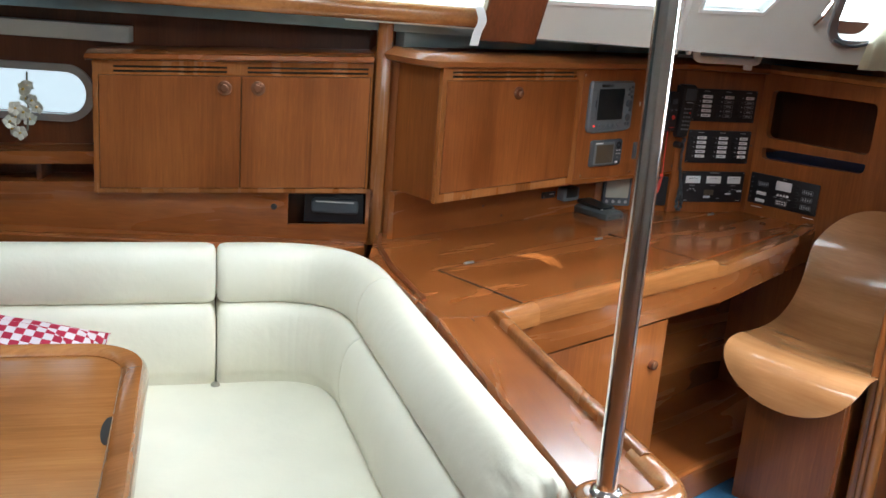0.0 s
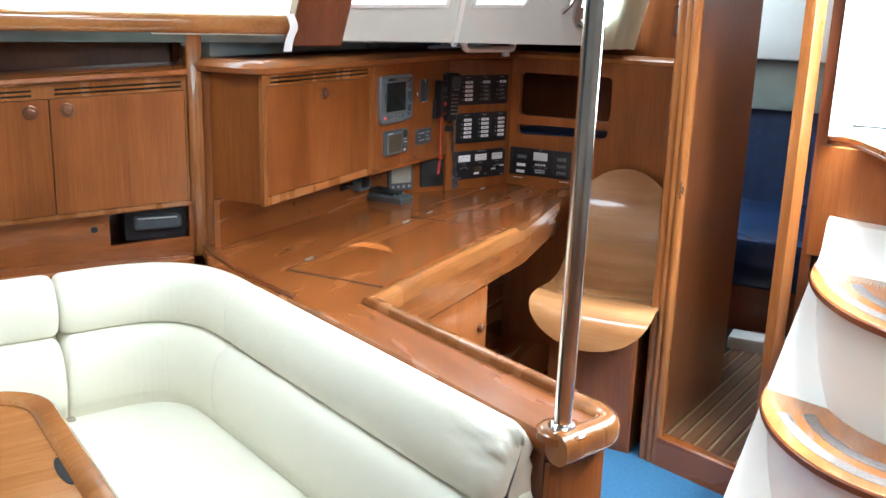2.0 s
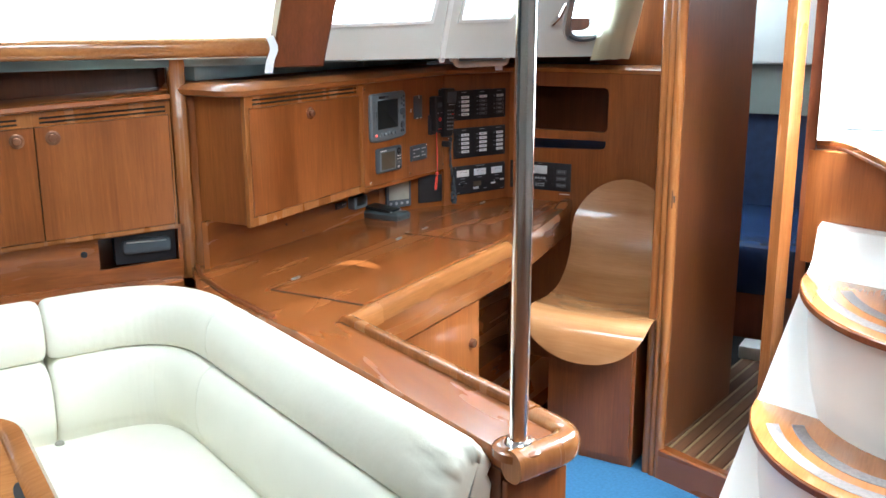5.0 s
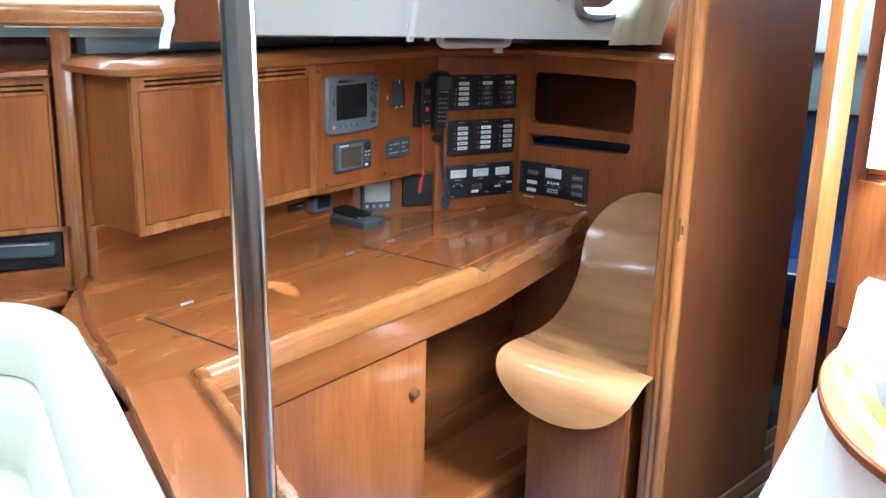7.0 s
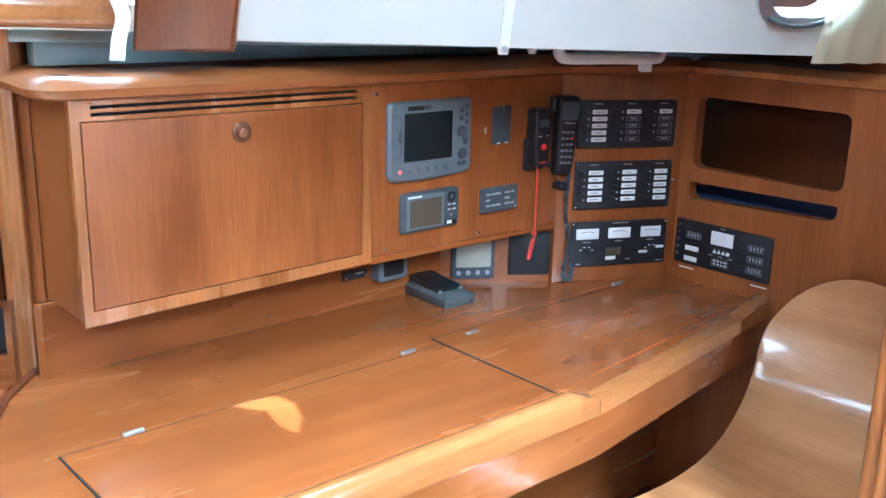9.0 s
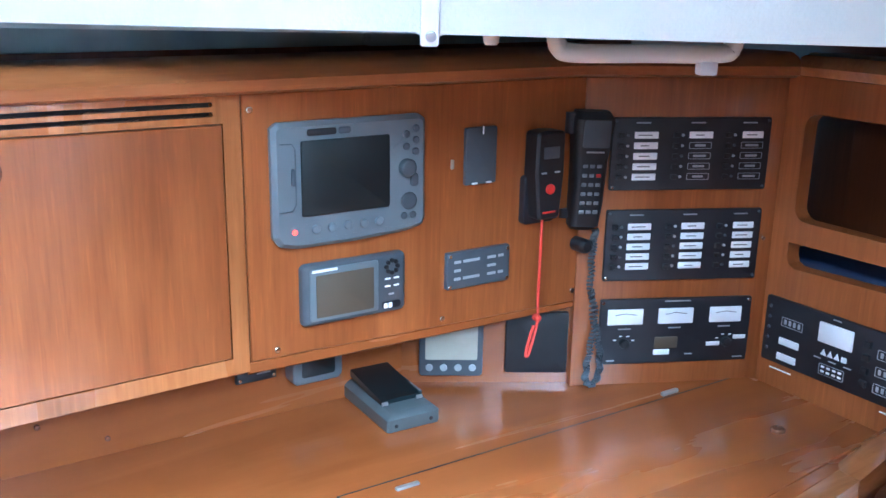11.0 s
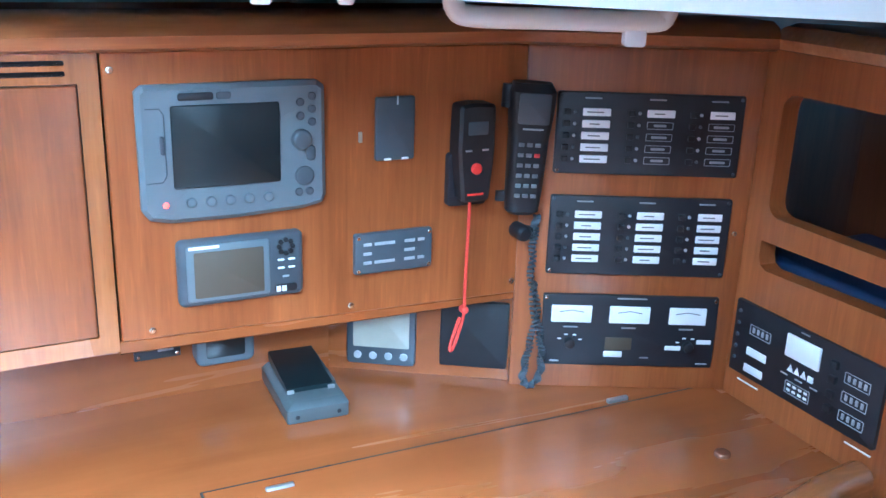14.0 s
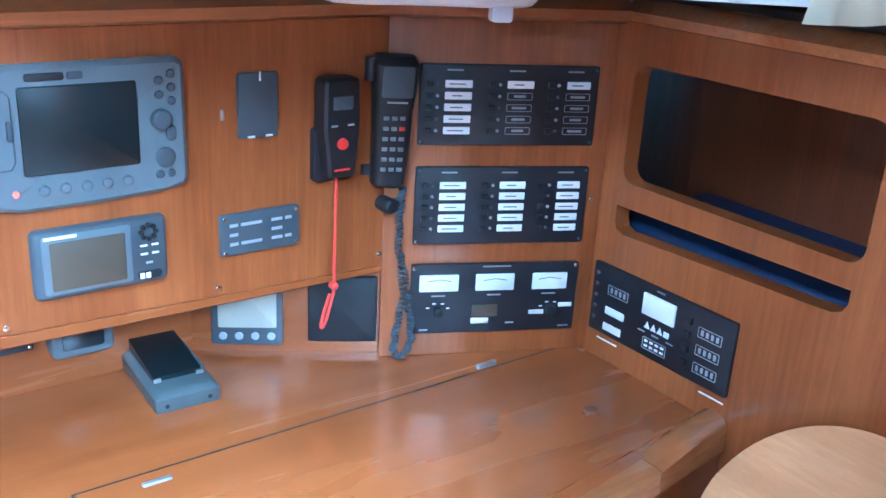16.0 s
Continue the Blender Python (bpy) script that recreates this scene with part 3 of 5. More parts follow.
curtain(COAM, 0.61, 0.80, 0.0, 0.40, 0.035, 0.0035, 1.2, "curtain", "short cream curtain hanging beside the small port", 0.001)
bm = nb()
ribbon = spline([(-0.008, 0.03, 0.04), (0.004, -0.005, 0.045), (-0.006, -0.04, 0.043), (-0.012, -0.075, 0.046)], 6)
loft(bm, [[CUR @ V((p.x + d, p.y, p.z)) for d in (-0.012, 0.012)] for p in ribbon], closed=False)
bmesh.ops.solidify(bm, geom=bm.faces[:], thickness=0.0015)
tagged(obj("curtain_tie", bm, WHITE), "white cloth tie hanging from the fascia rail", "curtain tie")

# ---------------------------------------------------------------- chart table and counter
bm = nb()
IN = V((2.225, 2.172))
NOSE = V((1.890, 1.456))
ED = (IN - NOSE).normalized()
EL = V((-ED.y, ED.x))
W = 0.15
CA = V((2.245, 2.190))
CB = CA + EL * W
prism(bm, [tuple(CA), (3.20, 2.200), (3.938, 2.303), (3.938, 2.565), (3.66, 2.70), (3.39, 2.87), (3.39, 2.95), (2.46, 2.95), (2.44, 2.90), (2.27, 2.72), tuple(CB)], 0.752, DESK, 0.0004)
desk = thing("chart_table", (3.1, 2.5, 0.0), "varnished cherry chart table with fiddled front edge and lids", "desk")
part("tabletop", bm, WOOD_X, desk)
# fiddle on the front edge, in two lengths, with its scooped end
fp = [(-0.022, 0.755), (-0.024, 0.785), (-0.018, 0.800), (-0.004, 0.807), (0.014, 0.804), (0.024, 0.793), (0.026, 0.755)]
bm = nb()
sweep(bm, [V((2.222, 2.183)), V((2.352, 2.185))], fp)
part("fiddle", bm, TRIM, desk, "pale cherry edge rail")
bm = nb()


def edge(x, k):
    """The edge rail's section at x, standing up by the share k."""
    k = k * k * (3 - 2 * k)
    return [V((x, 2.190 - d + 0.14 * max(0, x - 3.2), z if z < 0.76 else 0.784 + (z - 0.784) * (0.13 + 0.87 * k))) for d, z in fp]


loft(bm, [edge(x, 1.0) for x in (2.356, 2.6, 2.8, 3.0, 3.13)] + [edge(3.13 + 0.012 * q, 1 - q / 5) for q in range(1, 6)])
part("fiddle", bm, TRIM, desk, "pale cherry edge rail stepping down")
bm = nb()
loft(bm, [edge(x, 0.0) for x in (3.1915, 3.35, 3.5, 3.65, 3.78)])
part("edging", bm, TRIM, desk, "flush cherry desk edge")
bm = nb()
loft(bm, [edge(3.7815 + 0.015 * q, q / 6) for q in range(7)] + [edge(3.937, 1.0)])
part("fiddle", bm, TRIM, desk, "pale cherry edge rail rising at the bulkhead")
bm = nb()
prism(bm, [(2.245, 2.170), (3.20, 2.172), (3.938, 2.275), (3.938, 2.300), (3.20, 2.197), (2.245, 2.195)], 0.667, 0.7535, 0.002)
part("apron", bm, WOOD_X, desk)
for x0, x1, y0, y1 in ((2.366, 3.135, 2.230, 2.535), (3.145, 3.925, 2.230, 2.575)):
    bm = nb()
    prism(bm, [(x0, y0), (x1, y0 + (0.085 if x1 > 3.5 else 0)), (x1, y1), (x0, y1)], DESK - 0.004, DESK + 0.003, 0.001)
    lid = part("lid", bm, WOOD_X, desk, "hinged flush desk lid")
    bm = nb()
    for a, b, c, d in ((x0 - 0.003, x1 + 0.003, y1, y1 + 0.003), (x0 - 0.003, x0, y0, y1)):
        plate(bm, WORLD, a, b, c, d, DESK - 0.004, DESK + 0.0024, 0.0003, 0.0002)
    part("lid_joint", bm, GAP, lid, "dark joint round the lid")
for x, y in ((2.486, 2.547), (3.058, 2.55), (3.234, 2.551), (3.763, 2.588)):
    bm = nb()
    plate(bm, WORLD, x - 0.018, x + 0.018, y - 0.004, y + 0.004, DESK, DESK + 0.006, 0.002)
    part("lid_catch", bm, ALU, desk, "small bright metal catch")
bm = nb()
disc(bm, Matrix.Translation((3.80, 2.40, DESK)), 0, 0, 0.001, 0.009, 0.011)
part("lid_button", bm, BRASS, desk, "small brass button")
# backsplash behind the desk
bm = nb()
prism(bm, [(2.47, 2.85), (3.40, 2.85), (3.40, 2.87), (2.455, 2.87), (2.447, 2.86), (2.455, 2.845)], DESK, 0.93, 0.002)
part("backsplash", bm, WOOD_X, desk)
bm = nb()
prism(bm, [(3.385, 2.868), (3.655, 2.705), (3.665, 2.72), (3.39, 2.885)], DESK, 0.955, 0.002)
part("corner_panel", bm, WOOD_X, desk)

# locker under the desk
lk = thing("desk_locker", (2.64, 2.4, 0), "cherry locker with a flat door under the chart table", "cabinet")
bm = nb()
box(bm, 2.26, 2.945, 2.198, 2.80, 0.11, 0.748)
part("body", bm, WOOD_V, lk)
bm = nb()
plate(bm, wall_frame(2.30, 2.198, 1, 0), 0.075, 0.640, 0.115, 0.655, 0.0, 0.016, 0.004)
door = part("door", bm, WOOD_V, lk)
bm = nb()
disc(bm, wall_frame(2.30, 2.198, 1, 0), 0.585, 0.53, 0.016, 0.032, 0.014)
part("knob", bm, BRASS, door, "round brass push knob")
bm = nb()
box(bm, 2.945, 3.94, 2.55, 2.58, 0.11, 0.75)
struct("wall_footwell", bm, WOOD_X, "wooden lining behind the footwell", "wall")

# return counter behind the settee
cnt = thing("return_counter", (2.05, 1.85, 0), "varnished cherry counter running behind the settee to a chrome pole", "counter")
bm = nb()
prism(bm, [tuple(NOSE), tuple(CA), tuple(CB), tuple(NOSE + EL * W)], 0.752, DESK, 0.0004)
part("counter_top", bm, WOOD_S, cnt)
bm = nb()
sweep(bm, [IN + ED * 0.012, NOSE + ED * 0.10], [(-d, z) for d, z in rrect(-0.014, 0.012, 0.745, 0.806, 0.008)])
part("fiddle", bm, TRIM_V, cnt, "raised edge rail")
bm = nb()
pth = fillet([NOSE + ED * 0.13, NOSE - ED * 0.015, NOSE - ED * 0.02 + EL * 0.160], [0.060], 10)
loft_prof = rrect(-0.027, 0.025, 0.744, 0.803, 0.024)
sweep(bm, pth[:12], [(-d, z) for d, z in loft_prof])
part("nosing", bm, TRIM, cnt, "rounded laminated end nosing")
bm = nb()
sweep(bm, [p for p in pth[11:]], [(-d, z) for d, z in loft_prof])
part("nosing", bm, TRIM_V, cnt, "rounded end nosing beside the settee")
bm = nb()
s = NOSE + ED * 0.02
prism(bm, [tuple(s - EL * -0.005), tuple(IN - ED * 0.0 + EL * 0.01), tuple(IN + EL * W), tuple(s + EL * W)], 0.0, 0.75, 0.003)
part("body", bm, DARKWOOD, cnt)
m = wall_frame(*(s + EL * 0.147), *(-EL))
bm = nb()
plate(bm, m, 0.0, 0.142, 0.02, 0.73, 0.001, 0.014, 0.004, 0.003)
part("end_panel", bm, WOOD_V, cnt)
bm = nb()
mm = wall_frame(*(NOSE + EL * 0.006), *ED)
plate(bm, mm, 0.05, 0.72, 0.03, 0.66, 0.003, 0.016, 0.004, 0.003)
part("side_panel", bm, WOOD_V, cnt)

# chrome grab pole
PB, PT = V((1.780, 1.513, 0.787)), V((1.726, 1.484, 1.950))
pole = thing("grab_pole", PB, "polished stainless steel grab pole from counter to ceiling", "pole")
bm = nb()
tube(bm, [PB, PB.lerp(PT, 0.5), PT], 0.0165, 24)
part("shaft", bm, CHROME, pole)
bm = nb()
disc(bm, Matrix.Translation(PB), 0, 0, 0.0, 0.022, 0.038, 28, 0.5, 0.026)
part("base_flange", bm, CHROME, pole)
bm = nb()
disc(bm, Matrix.Translation(PB + V((0, 0, 0.013))), 0, 0, -0.02, 0.0, 0.046, 28, 0.3)
part("base_block", bm, TRIM_V, pole, "round wooden pad under the pole")

# ---------------------------------------------------------------- nav cabinet
cab = thing("chart_cabinet", (2.77, 2.85, 0.93), "cherry wall cabinet with flap door and vent slots over the desk", "cabinet")
bm = nb()
prism(bm, [(2.482, 2.712), (3.075, 2.712), (3.075, 2.975), (2.482, 2.975)], 0.928, 1.30, 0.002)
part("body", bm, WOOD_V, cab)
CABF = wall_frame(2.482, 2.712, 1, 0)
bm = nb()
holed(bm, CABF, [(-0.004, 0.924), (0.595, 0.936), (0.595, 1.305), (-0.004, 1.305)],
      [[(0.012, 0.950), (0.572, 0.958), (0.572, 1.268), (0.012, 1.270)]] +
      [rrect(0.03, 0.56, z, z + 0.006, 0.002, 2) for z in (1.277, 1.289)], 0.0, 0.014)
part("face_frame", bm, TRIM_V, cab, "pale cherry face frame with vent slots")
# Flat near-black plate paints the shade seen round the door and through the slots.
bm = nb()
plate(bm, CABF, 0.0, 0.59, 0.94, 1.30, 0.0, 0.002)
part("shade_plate", bm, GAP, cab, "near-black plate for the shade behind door and slots")
bm = nb()
vs = [(0.0137, 0.9517), (0.5705, 0.9597), (0.5705, 1.2665), (0.0137, 1.2685)]
prism(bm, vs, 0.003, 0.016, 0.0015, CABF)
door = part("door", bm, WOOD_V, cab, "flat cherry flap door")
bm = nb()
disc(bm, CABF, 0.300, 1.232, 0.015, 0.019, 0.019, 24)
disc(bm, CABF, 0.300, 1.232, 0.018, 0.030, 0.011, 20, 0.4)
part("knob", bm, BRASS, door, "round brass push knob")
bm = nb()
pth = fillet([V((2.452, 2.98)), V((2.430, 2.69)), V((3.0, 2.685)), V((3.62, 2.685)), V((3.937, 2.541))], [0.07, 0.3, 0.06], 8)
sec = [(-0.20, 1.303), (-0.20, 1.335), (-0.03, 1.342), (-0.005, 1.336), (0.010, 1.322), (0.004, 1.308), (-0.008, 1.303)]
sweep(bm, pth, sec)
tagged(obj("trim_cabinet_top", bm, TOPRAIL), "rounded varnished cherry top rail over cabinets and panels", "trim", "", "structure")
bm = nb()
sweep(bm, [V((3.940, 2.545)), V((3.935, 1.78))], sec)
tagged(obj("trim_bulkhead_top", bm, TRIM), "glossy cherry top rail along the bulkhead", "trim", "", "structure")
bm = nb()
box(bm, 2.482, 2.55, 2.86, 2.98, DESK, 0.93)
part("bracket", bm, WOOD_V, cab)

# post between the lockers
bm = nb()
plate(bm, SIDE, 0.062, 0.106, 0.775, 1.42, -0.13, -0.022, 0.005, 0.004)
struct("post", bm, TRIM_V, "pale cherry upright post between lockers", "post")
bm = nb()
prism(bm, [(2.466, 2.905), (2.480, 2.890), (2.480, 2.975), (2.45, 2.975)], DESK, 1.30, 0.002)
struct("wall_locker_end", bm, WOOD_V, "cherry end panel beside the post", "wall")

# ---------------------------------------------------------------- saloon lockers along the hull
SL = 0.055


def slope(pts):
    return [(a, b + SL * min(a, 0.1)) for a, b in pts]


lock = thing("saloon_locker", SIDE @ V((-0.3, 0.93, -0.08)), "cherry two-door locker with vent slots on the hull side", "cabinet")
bm = nb()
loft(bm, [[SIDE @ V((a, b, c)) for a, b in slope([(-0.69, 0.94), (0.055, 0.94), (0.055, 1.292), (-0.69, 1.292)])] for c in (-0.16, -0.012)])
part("body", bm, WOOD_V, lock)
bm = nb()
holed(bm, SIDE, slope([(-0.695, 0.933), (0.0555, 0.933), (0.0555, 1.295), (-0.695, 1.295)]),
      [slope([(-0.680, 0.945), (0.050, 0.945), (0.050, 1.258), (-0.680, 1.258)])] +
      [slope([(a0, z), (a1, z), (a1, z + 0.0055), (a0, z + 0.0055)]) for z in (1.265, 1.277) for a0, a1 in ((-0.64, -0.34), (-0.285, 0.042))], -0.012, 0.0)
part("face_frame", bm, TRIM_V, lock, "pale cherry face frame with vent slots")
# Near-black plate again carries the shade behind doors and vent slots.
bm = nb()
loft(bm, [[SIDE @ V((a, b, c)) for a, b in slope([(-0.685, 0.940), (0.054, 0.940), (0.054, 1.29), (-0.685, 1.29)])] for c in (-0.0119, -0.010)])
part("shade_plate", bm, GAP, lock, "near-black plate for the shade behind doors and slots")
for a0, a1, kx in ((-0.6785, -0.3015, -0.345), (-0.2990, 0.0485, -0.255)):
    bm = nb()
    prism(bm, slope([(a0, 0.9465), (a1, 0.9465), (a1, 1.2565), (a0, 1.2565)]), -0.0095, 0.002, 0.0015, SIDE)
    door = part("door", bm, WOOD_V, lock)
    bm = nb()
    zb = 1.225 + SL * kx
    disc(bm, SIDE, kx, zb, 0.001, 0.006, 0.0195, 24)
    disc(bm, SIDE, kx, zb, 0.005, 0.012, 0.012, 20, 0.4)
    part("knob", bm, BRASS, door, "round brass push knob")
bm = nb()
prof = [(-0.15, 1.296), (-0.15, 1.325), (-0.02, 1.322), (0.012, 1.313), (0.018, 1.303), (0.008, 1.296)]
loft(bm, [[SIDE @ V((a, z + SL * min(a, 0.1), c)) for c, z in prof] for a in (-0.71, -0.3, 0.056)])
part("top", bm, WOOD_B, lock, "rounded cherry top edge")

# open shelves beside it, and the panel below with a radio niche
bm = nb()
for z in (0.925, 1.01):
    loft(bm, [[SIDE @ V((a, b + SL * a, c)) for a, b in [(-1.9, z), (-0.69, z), (-0.69, z + 0.035), (-1.9, z + 0.035)]] for c in (-0.16, -0.02)])
struct("shelf", bm, WOOD_B, "cherry open shelves on the hull side", "shelf")
bm = nb()
box(bm, -0.865, -0.85, 0.85, 0.99, -0.15, -0.05, SIDE)
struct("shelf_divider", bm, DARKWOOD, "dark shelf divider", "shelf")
bm = nb()
NICHE = slope([(-0.165, 0.835), (0.055, 0.835), (0.055, 0.925), (-0.165, 0.925)])
holed(bm, SIDE, slope([(-1.9, 0.775), (0.075, 0.775), (0.075, 0.938), (-1.9, 0.938)]), [NICHE], -0.035, -0.022)
struct("wall_locker_base", bm, WOOD_B, "cherry panel under the lockers with a radio niche", "wall")
bm = nb()
disc(bm, SIDE, -0.205, 0.877, -0.022, -0.018, 0.009)
tagged(obj("socket", bm, RUBBER), "small round black socket in the panel", "socket")
rad = thing("car_radio", SIDE @ V((-0.05, 0.84, -0.03)), "black radio behind a flap in its niche", "radio")
bm = nb()
plate(bm, SIDE, -0.12, 0.05, 0.832, 0.925, -0.12, -0.045, 0.004)
part("body", bm, BLACK, rad)
bm = nb()
plate(bm, SIDE, -0.10, 0.035, 0.862, 0.905, -0.045, -0.03, 0.012, 0.006)
part("flap", bm, GREYD, rad, "glossy smoked radio flap")
bm = nb()
plate(bm, SIDE, -0.088, 0.022, 0.895, 0.899, -0.030, -0.027, 0.001)
part("bezel_line", bm, ALU, rad, "bright metal bezel line")
# ledge behind the settee
bm = nb()
prism(bm, [tuple((SIDE @ V(p)).xy) for p in ((-2.0, 0, -0.02), (0.058, 0, -0.02), (0.058, 0, 0.02), (-0.05, 0, 0.07), (-2.0, 0, 0.075))], 0.735, 0.765, 0.004)
struct("shelf_ledge", bm, WOOD_B, "cherry ledge behind the settee back", "shelf")
# Joint strip near the post; beside the settee it paints the shadow gap.
bm = nb()
sweep(bm, [V((2.455, 2.90)), V((2.37, 2.80)), V((2.27, 2.62)), V((2.16, 2.36))], [(-0.006, 0.77), (-0.006, 0.794), (0.006, 0.794), (0.006, 0.77)])
struct("trim", bm, DARKWOOD, "dark joint strip and painted shadow gap at the desk's forward end", "trim")

# ---------------------------------------------------------------- settee
settee = thing("settee", (1.75, 2.3, 0), "cream vinyl U-shaped settee with rolled back cushions", "sofa")
LINE = fillet([V((0.558, 3.698)), V((1.996, 2.968)), V((2.305, 2.826)), V((1.708, 1.517))], [0.32, 0.28], 14)
ROLL = [(-0.045, 0.638), (-0.048, 0.735), (-0.040, 0.772), (-0.012, 0.800), (0.026, 0.796), (0.056, 0.762), (0.068, 0.713), (0.060, 0.662), (0.034, 0.643)]
BACK = [(-0.045, 0.21), (-0.045, 0.643), (0.032, 0.646), (0.070, 0.638), (0.095, 0.600), (0.106, 0.530), (0.101, 0.471), (0.086, 0.423), (0.075, 0.21)]



def run(path, s0, s1, n=26):
    """A stretch of a plan line between two distances along it."""
    cum = [0.0]
    for p, q in zip(path, path[1:]):
        cum.append(cum[-1] + (q - p).length)
    out = []
    for k in range(n + 1):
        s = s0 + (min(s1, cum[-1]) - s0) * k / n
        i = max(j for j in range(len(cum) - 1) if cum[j] <= s + 1e-9)
        t = (s - cum[i]) / max(1e-9, cum[i + 1] - cum[i])
        out.append(path[i].lerp(path[i + 1], min(1, t)))
    return out


def cushion(bm, path, prof, puff=0.02, wrinkle=0.0, seams=0):
    """A swept cushion whose two ends round over."""
    loops, n = [], len(path)
    cd = sum(p[0] for p in prof) / len(prof)
    cz = sum(p[1] for p in prof) / len(prof)
    tot = sum((q - p).length for p, q in zip(path, path[1:]))
    s = 0
    for i in range(n):
        if i:
            s += (path[i] - path[i - 1]).length
        e = min(s, tot - s)
        k0 = 0.58 if puff > 0.04 else 0.80
        k = 1.0 if e >= puff else (k0 + (1 - k0) * math.sqrt(max(0, 1 - (1 - e / puff) ** 2)))
        if e < puff and seams and (s < tot / 2) == (seams == 1):
            k = 0.965 + 0.035 * math.sqrt(max(0, 1 - (1 - e / puff) ** 2))
        d1 = path[min(i + 1, n - 1)] - path[max(i - 1, 0)]
        t = d1.normalized()
        rt = V((t.y, -t.x))
        lp = []
        for j, (d, z) in enumerate(prof):
            wob = wrinkle * math.sin(s * 34 + j * 0.85 + 1.1 * math.sin(j * 0.5)) * math.sin(s * 19 + j * 1.7) * max(0, 1 - (tot - s) / 0.17)
            dd, zz = cd + (d - cd) * k + wob, cz + (z - cz) * k + wob * 0.6
            lp.append(V((path[i].x + rt.x * dd, path[i].y + rt.y * dd, zz)))
        loops.append(lp)
    loft(bm, loops)
    return bm


def smooth_prof(prof, n=4):
    pts = [V(p) for p in prof] + [V(prof[0])]
    return [tuple(p) for p in spline(pts, n)][:-1]


RS, BS = smooth_prof(ROLL), smooth_prof(BACK)
TOT = sum((q - p).length for p, q in zip(LINE, LINE[1:]))
S1 = (V((1.996, 2.968)) - V((0.558, 3.698))).length - 0.045


def dense(s0, s1, edge=0.03, n=70):
    a = [s0 + edge * k / 6 for k in range(6)]
    b = [s0 + edge + (s1 - s0 - 2 * edge) * k / n for k in range(n + 1)]
    c = [s1 - edge + edge * k / 6 for k in range(1, 7)]
    pts = []
    for s in a + b + c:
        pts.append(run(LINE, s, TOT, 1)[0])
    return pts


SEAM = {(0.0, True): 0, (0.0, False): 2, (0.009, False): 1}
for s0, s1, w in ((0.02, S1 - 0.002, 0.0), (S1 + 0.002, TOT - 1.1015, 0.0), (TOT - 1.10, TOT - 0.046, 0.009)):
    part("backrest_roll", cushion(nb(), dense(s0, s1 - (0.012 if w else 0), 0.05 if w else 0.03), RS, 0.05 if w else 0.03, w * 1.1, SEAM[w, s0 < 1]), LEATHER, settee, "padded cream roll along the backrest top", 180)
    part("backrest", cushion(nb(), dense(s0, s1 + (0.008 if w else 0)), BS, 0.03, w * 1.0, SEAM[w, s0 < 1]), LEATHER, settee, "", 180)
# seat cushions: the inner outline follows the back


def offset(path, d):
    out = []
    for i in range(len(path)):
        t = (path[min(i + 1, len(path) - 1)] - path[max(i - 1, 0)]).normalized()
        out.append(path[i] + V((t.y, -t.x)) * d)
    return out


out = offset(run(LINE, 0.05, TOT - 0.045, 80), 0.05) + [V((1.225, 1.743)), V((1.365, 2.04)), V((1.473, 2.34)), V((1.365, 2.62)), V((1.096, 2.793)), V((0.364, 3.192))]


def inset(pts, d):
    res, n_ = [], len(pts)
    for i in range(n_):
        t = (pts[(i + 1) % n_] - pts[i - 1]).normalized()
        res.append(pts[i] + V((t.y, -t.x)) * d)
    return res


bm = nb()
loft(bm, [[V((*p, z)) for p in inset(out, d)] for z, d in ((0.273, 0.008), (0.293, 0.0), (0.385, 0.0), (0.412, 0.006), (0.425, 0.02), (0.429, 0.045))])
part("seat_cushion", bm, LEATHER, settee, "cream vinyl seat cushion", 60)
bm = nb()
sweep(bm, run(LINE, 0.1, TOT - 0.06, 50), [(-0.045, 0.0), (0.50, 0.0), (0.50, 0.271), (-0.045, 0.271)][::-1])
part("plinth", bm, WOOD_B, settee, "cherry settee base")
bm = nb()
p = run(LINE, S1, TOT, 1)[0]
disc(bm, Matrix.Translation((p.x - 0.048, p.y - 0.090, 0.424)), 0, 0, 0.0, 0.012, 0.013, 8, 0.6)
part("pull_tab", bm, STEM, settee, "dark tab at the cushion seam")

# throw pillow
pil = thing("throw_pillow", (1.385, 3.005, 0.43), "crimson and white patterned throw pillow on the settee", "pillow")
bm = nb()
pm = PILLOW
n = 20
grid = {}
for sgn in (1, -1):
    for i in range(n + 1):
        for j in range(n + 1):
            u, v = i / n * 2 - 1, j / n * 2 - 1
            h = 0.075 * (max(0, 1 - u * u) * max(0, 1 - v * v)) ** 0.45
            pinch = 1 - 0.06 * (1 - abs(u)) * abs(v) - 0.06 * (1 - abs(v)) * abs(u)
            grid[sgn, i, j] = bm.verts.new(pm @ V((u * 0.22 * pinch, v * 0.17 * pinch, sgn * h + 0.05)))
    for i in range(n):
        for j in range(n):
            bm.faces.new([grid[sgn, i + a, j + b] for a, b in ((0, 0), (1, 0), (1, 1), (0, 1))])
part("cover", bm, CHECK, pil, "", 180)

# ---------------------------------------------------------------- saloon table
tab = thing("saloon_table", (0.9, 2.35, 0), "varnished cherry saloon table with rounded raised edge", "table")
TM = Matrix.Translation((1.563, 2.572, 0)) @ Matrix.Rotation(math.atan2(BY, BX), 4, "Z")
TZ = 0.728
bm = nb()
loft(bm, [[TM @ V((x, y, z)) for x, y in rrect(-1.25, -0.02, -0.78, -0.02, 0.11, 10)] for z in (TZ - 0.03, TZ - 0.006)])
part("tabletop", bm, TABLE, tab)
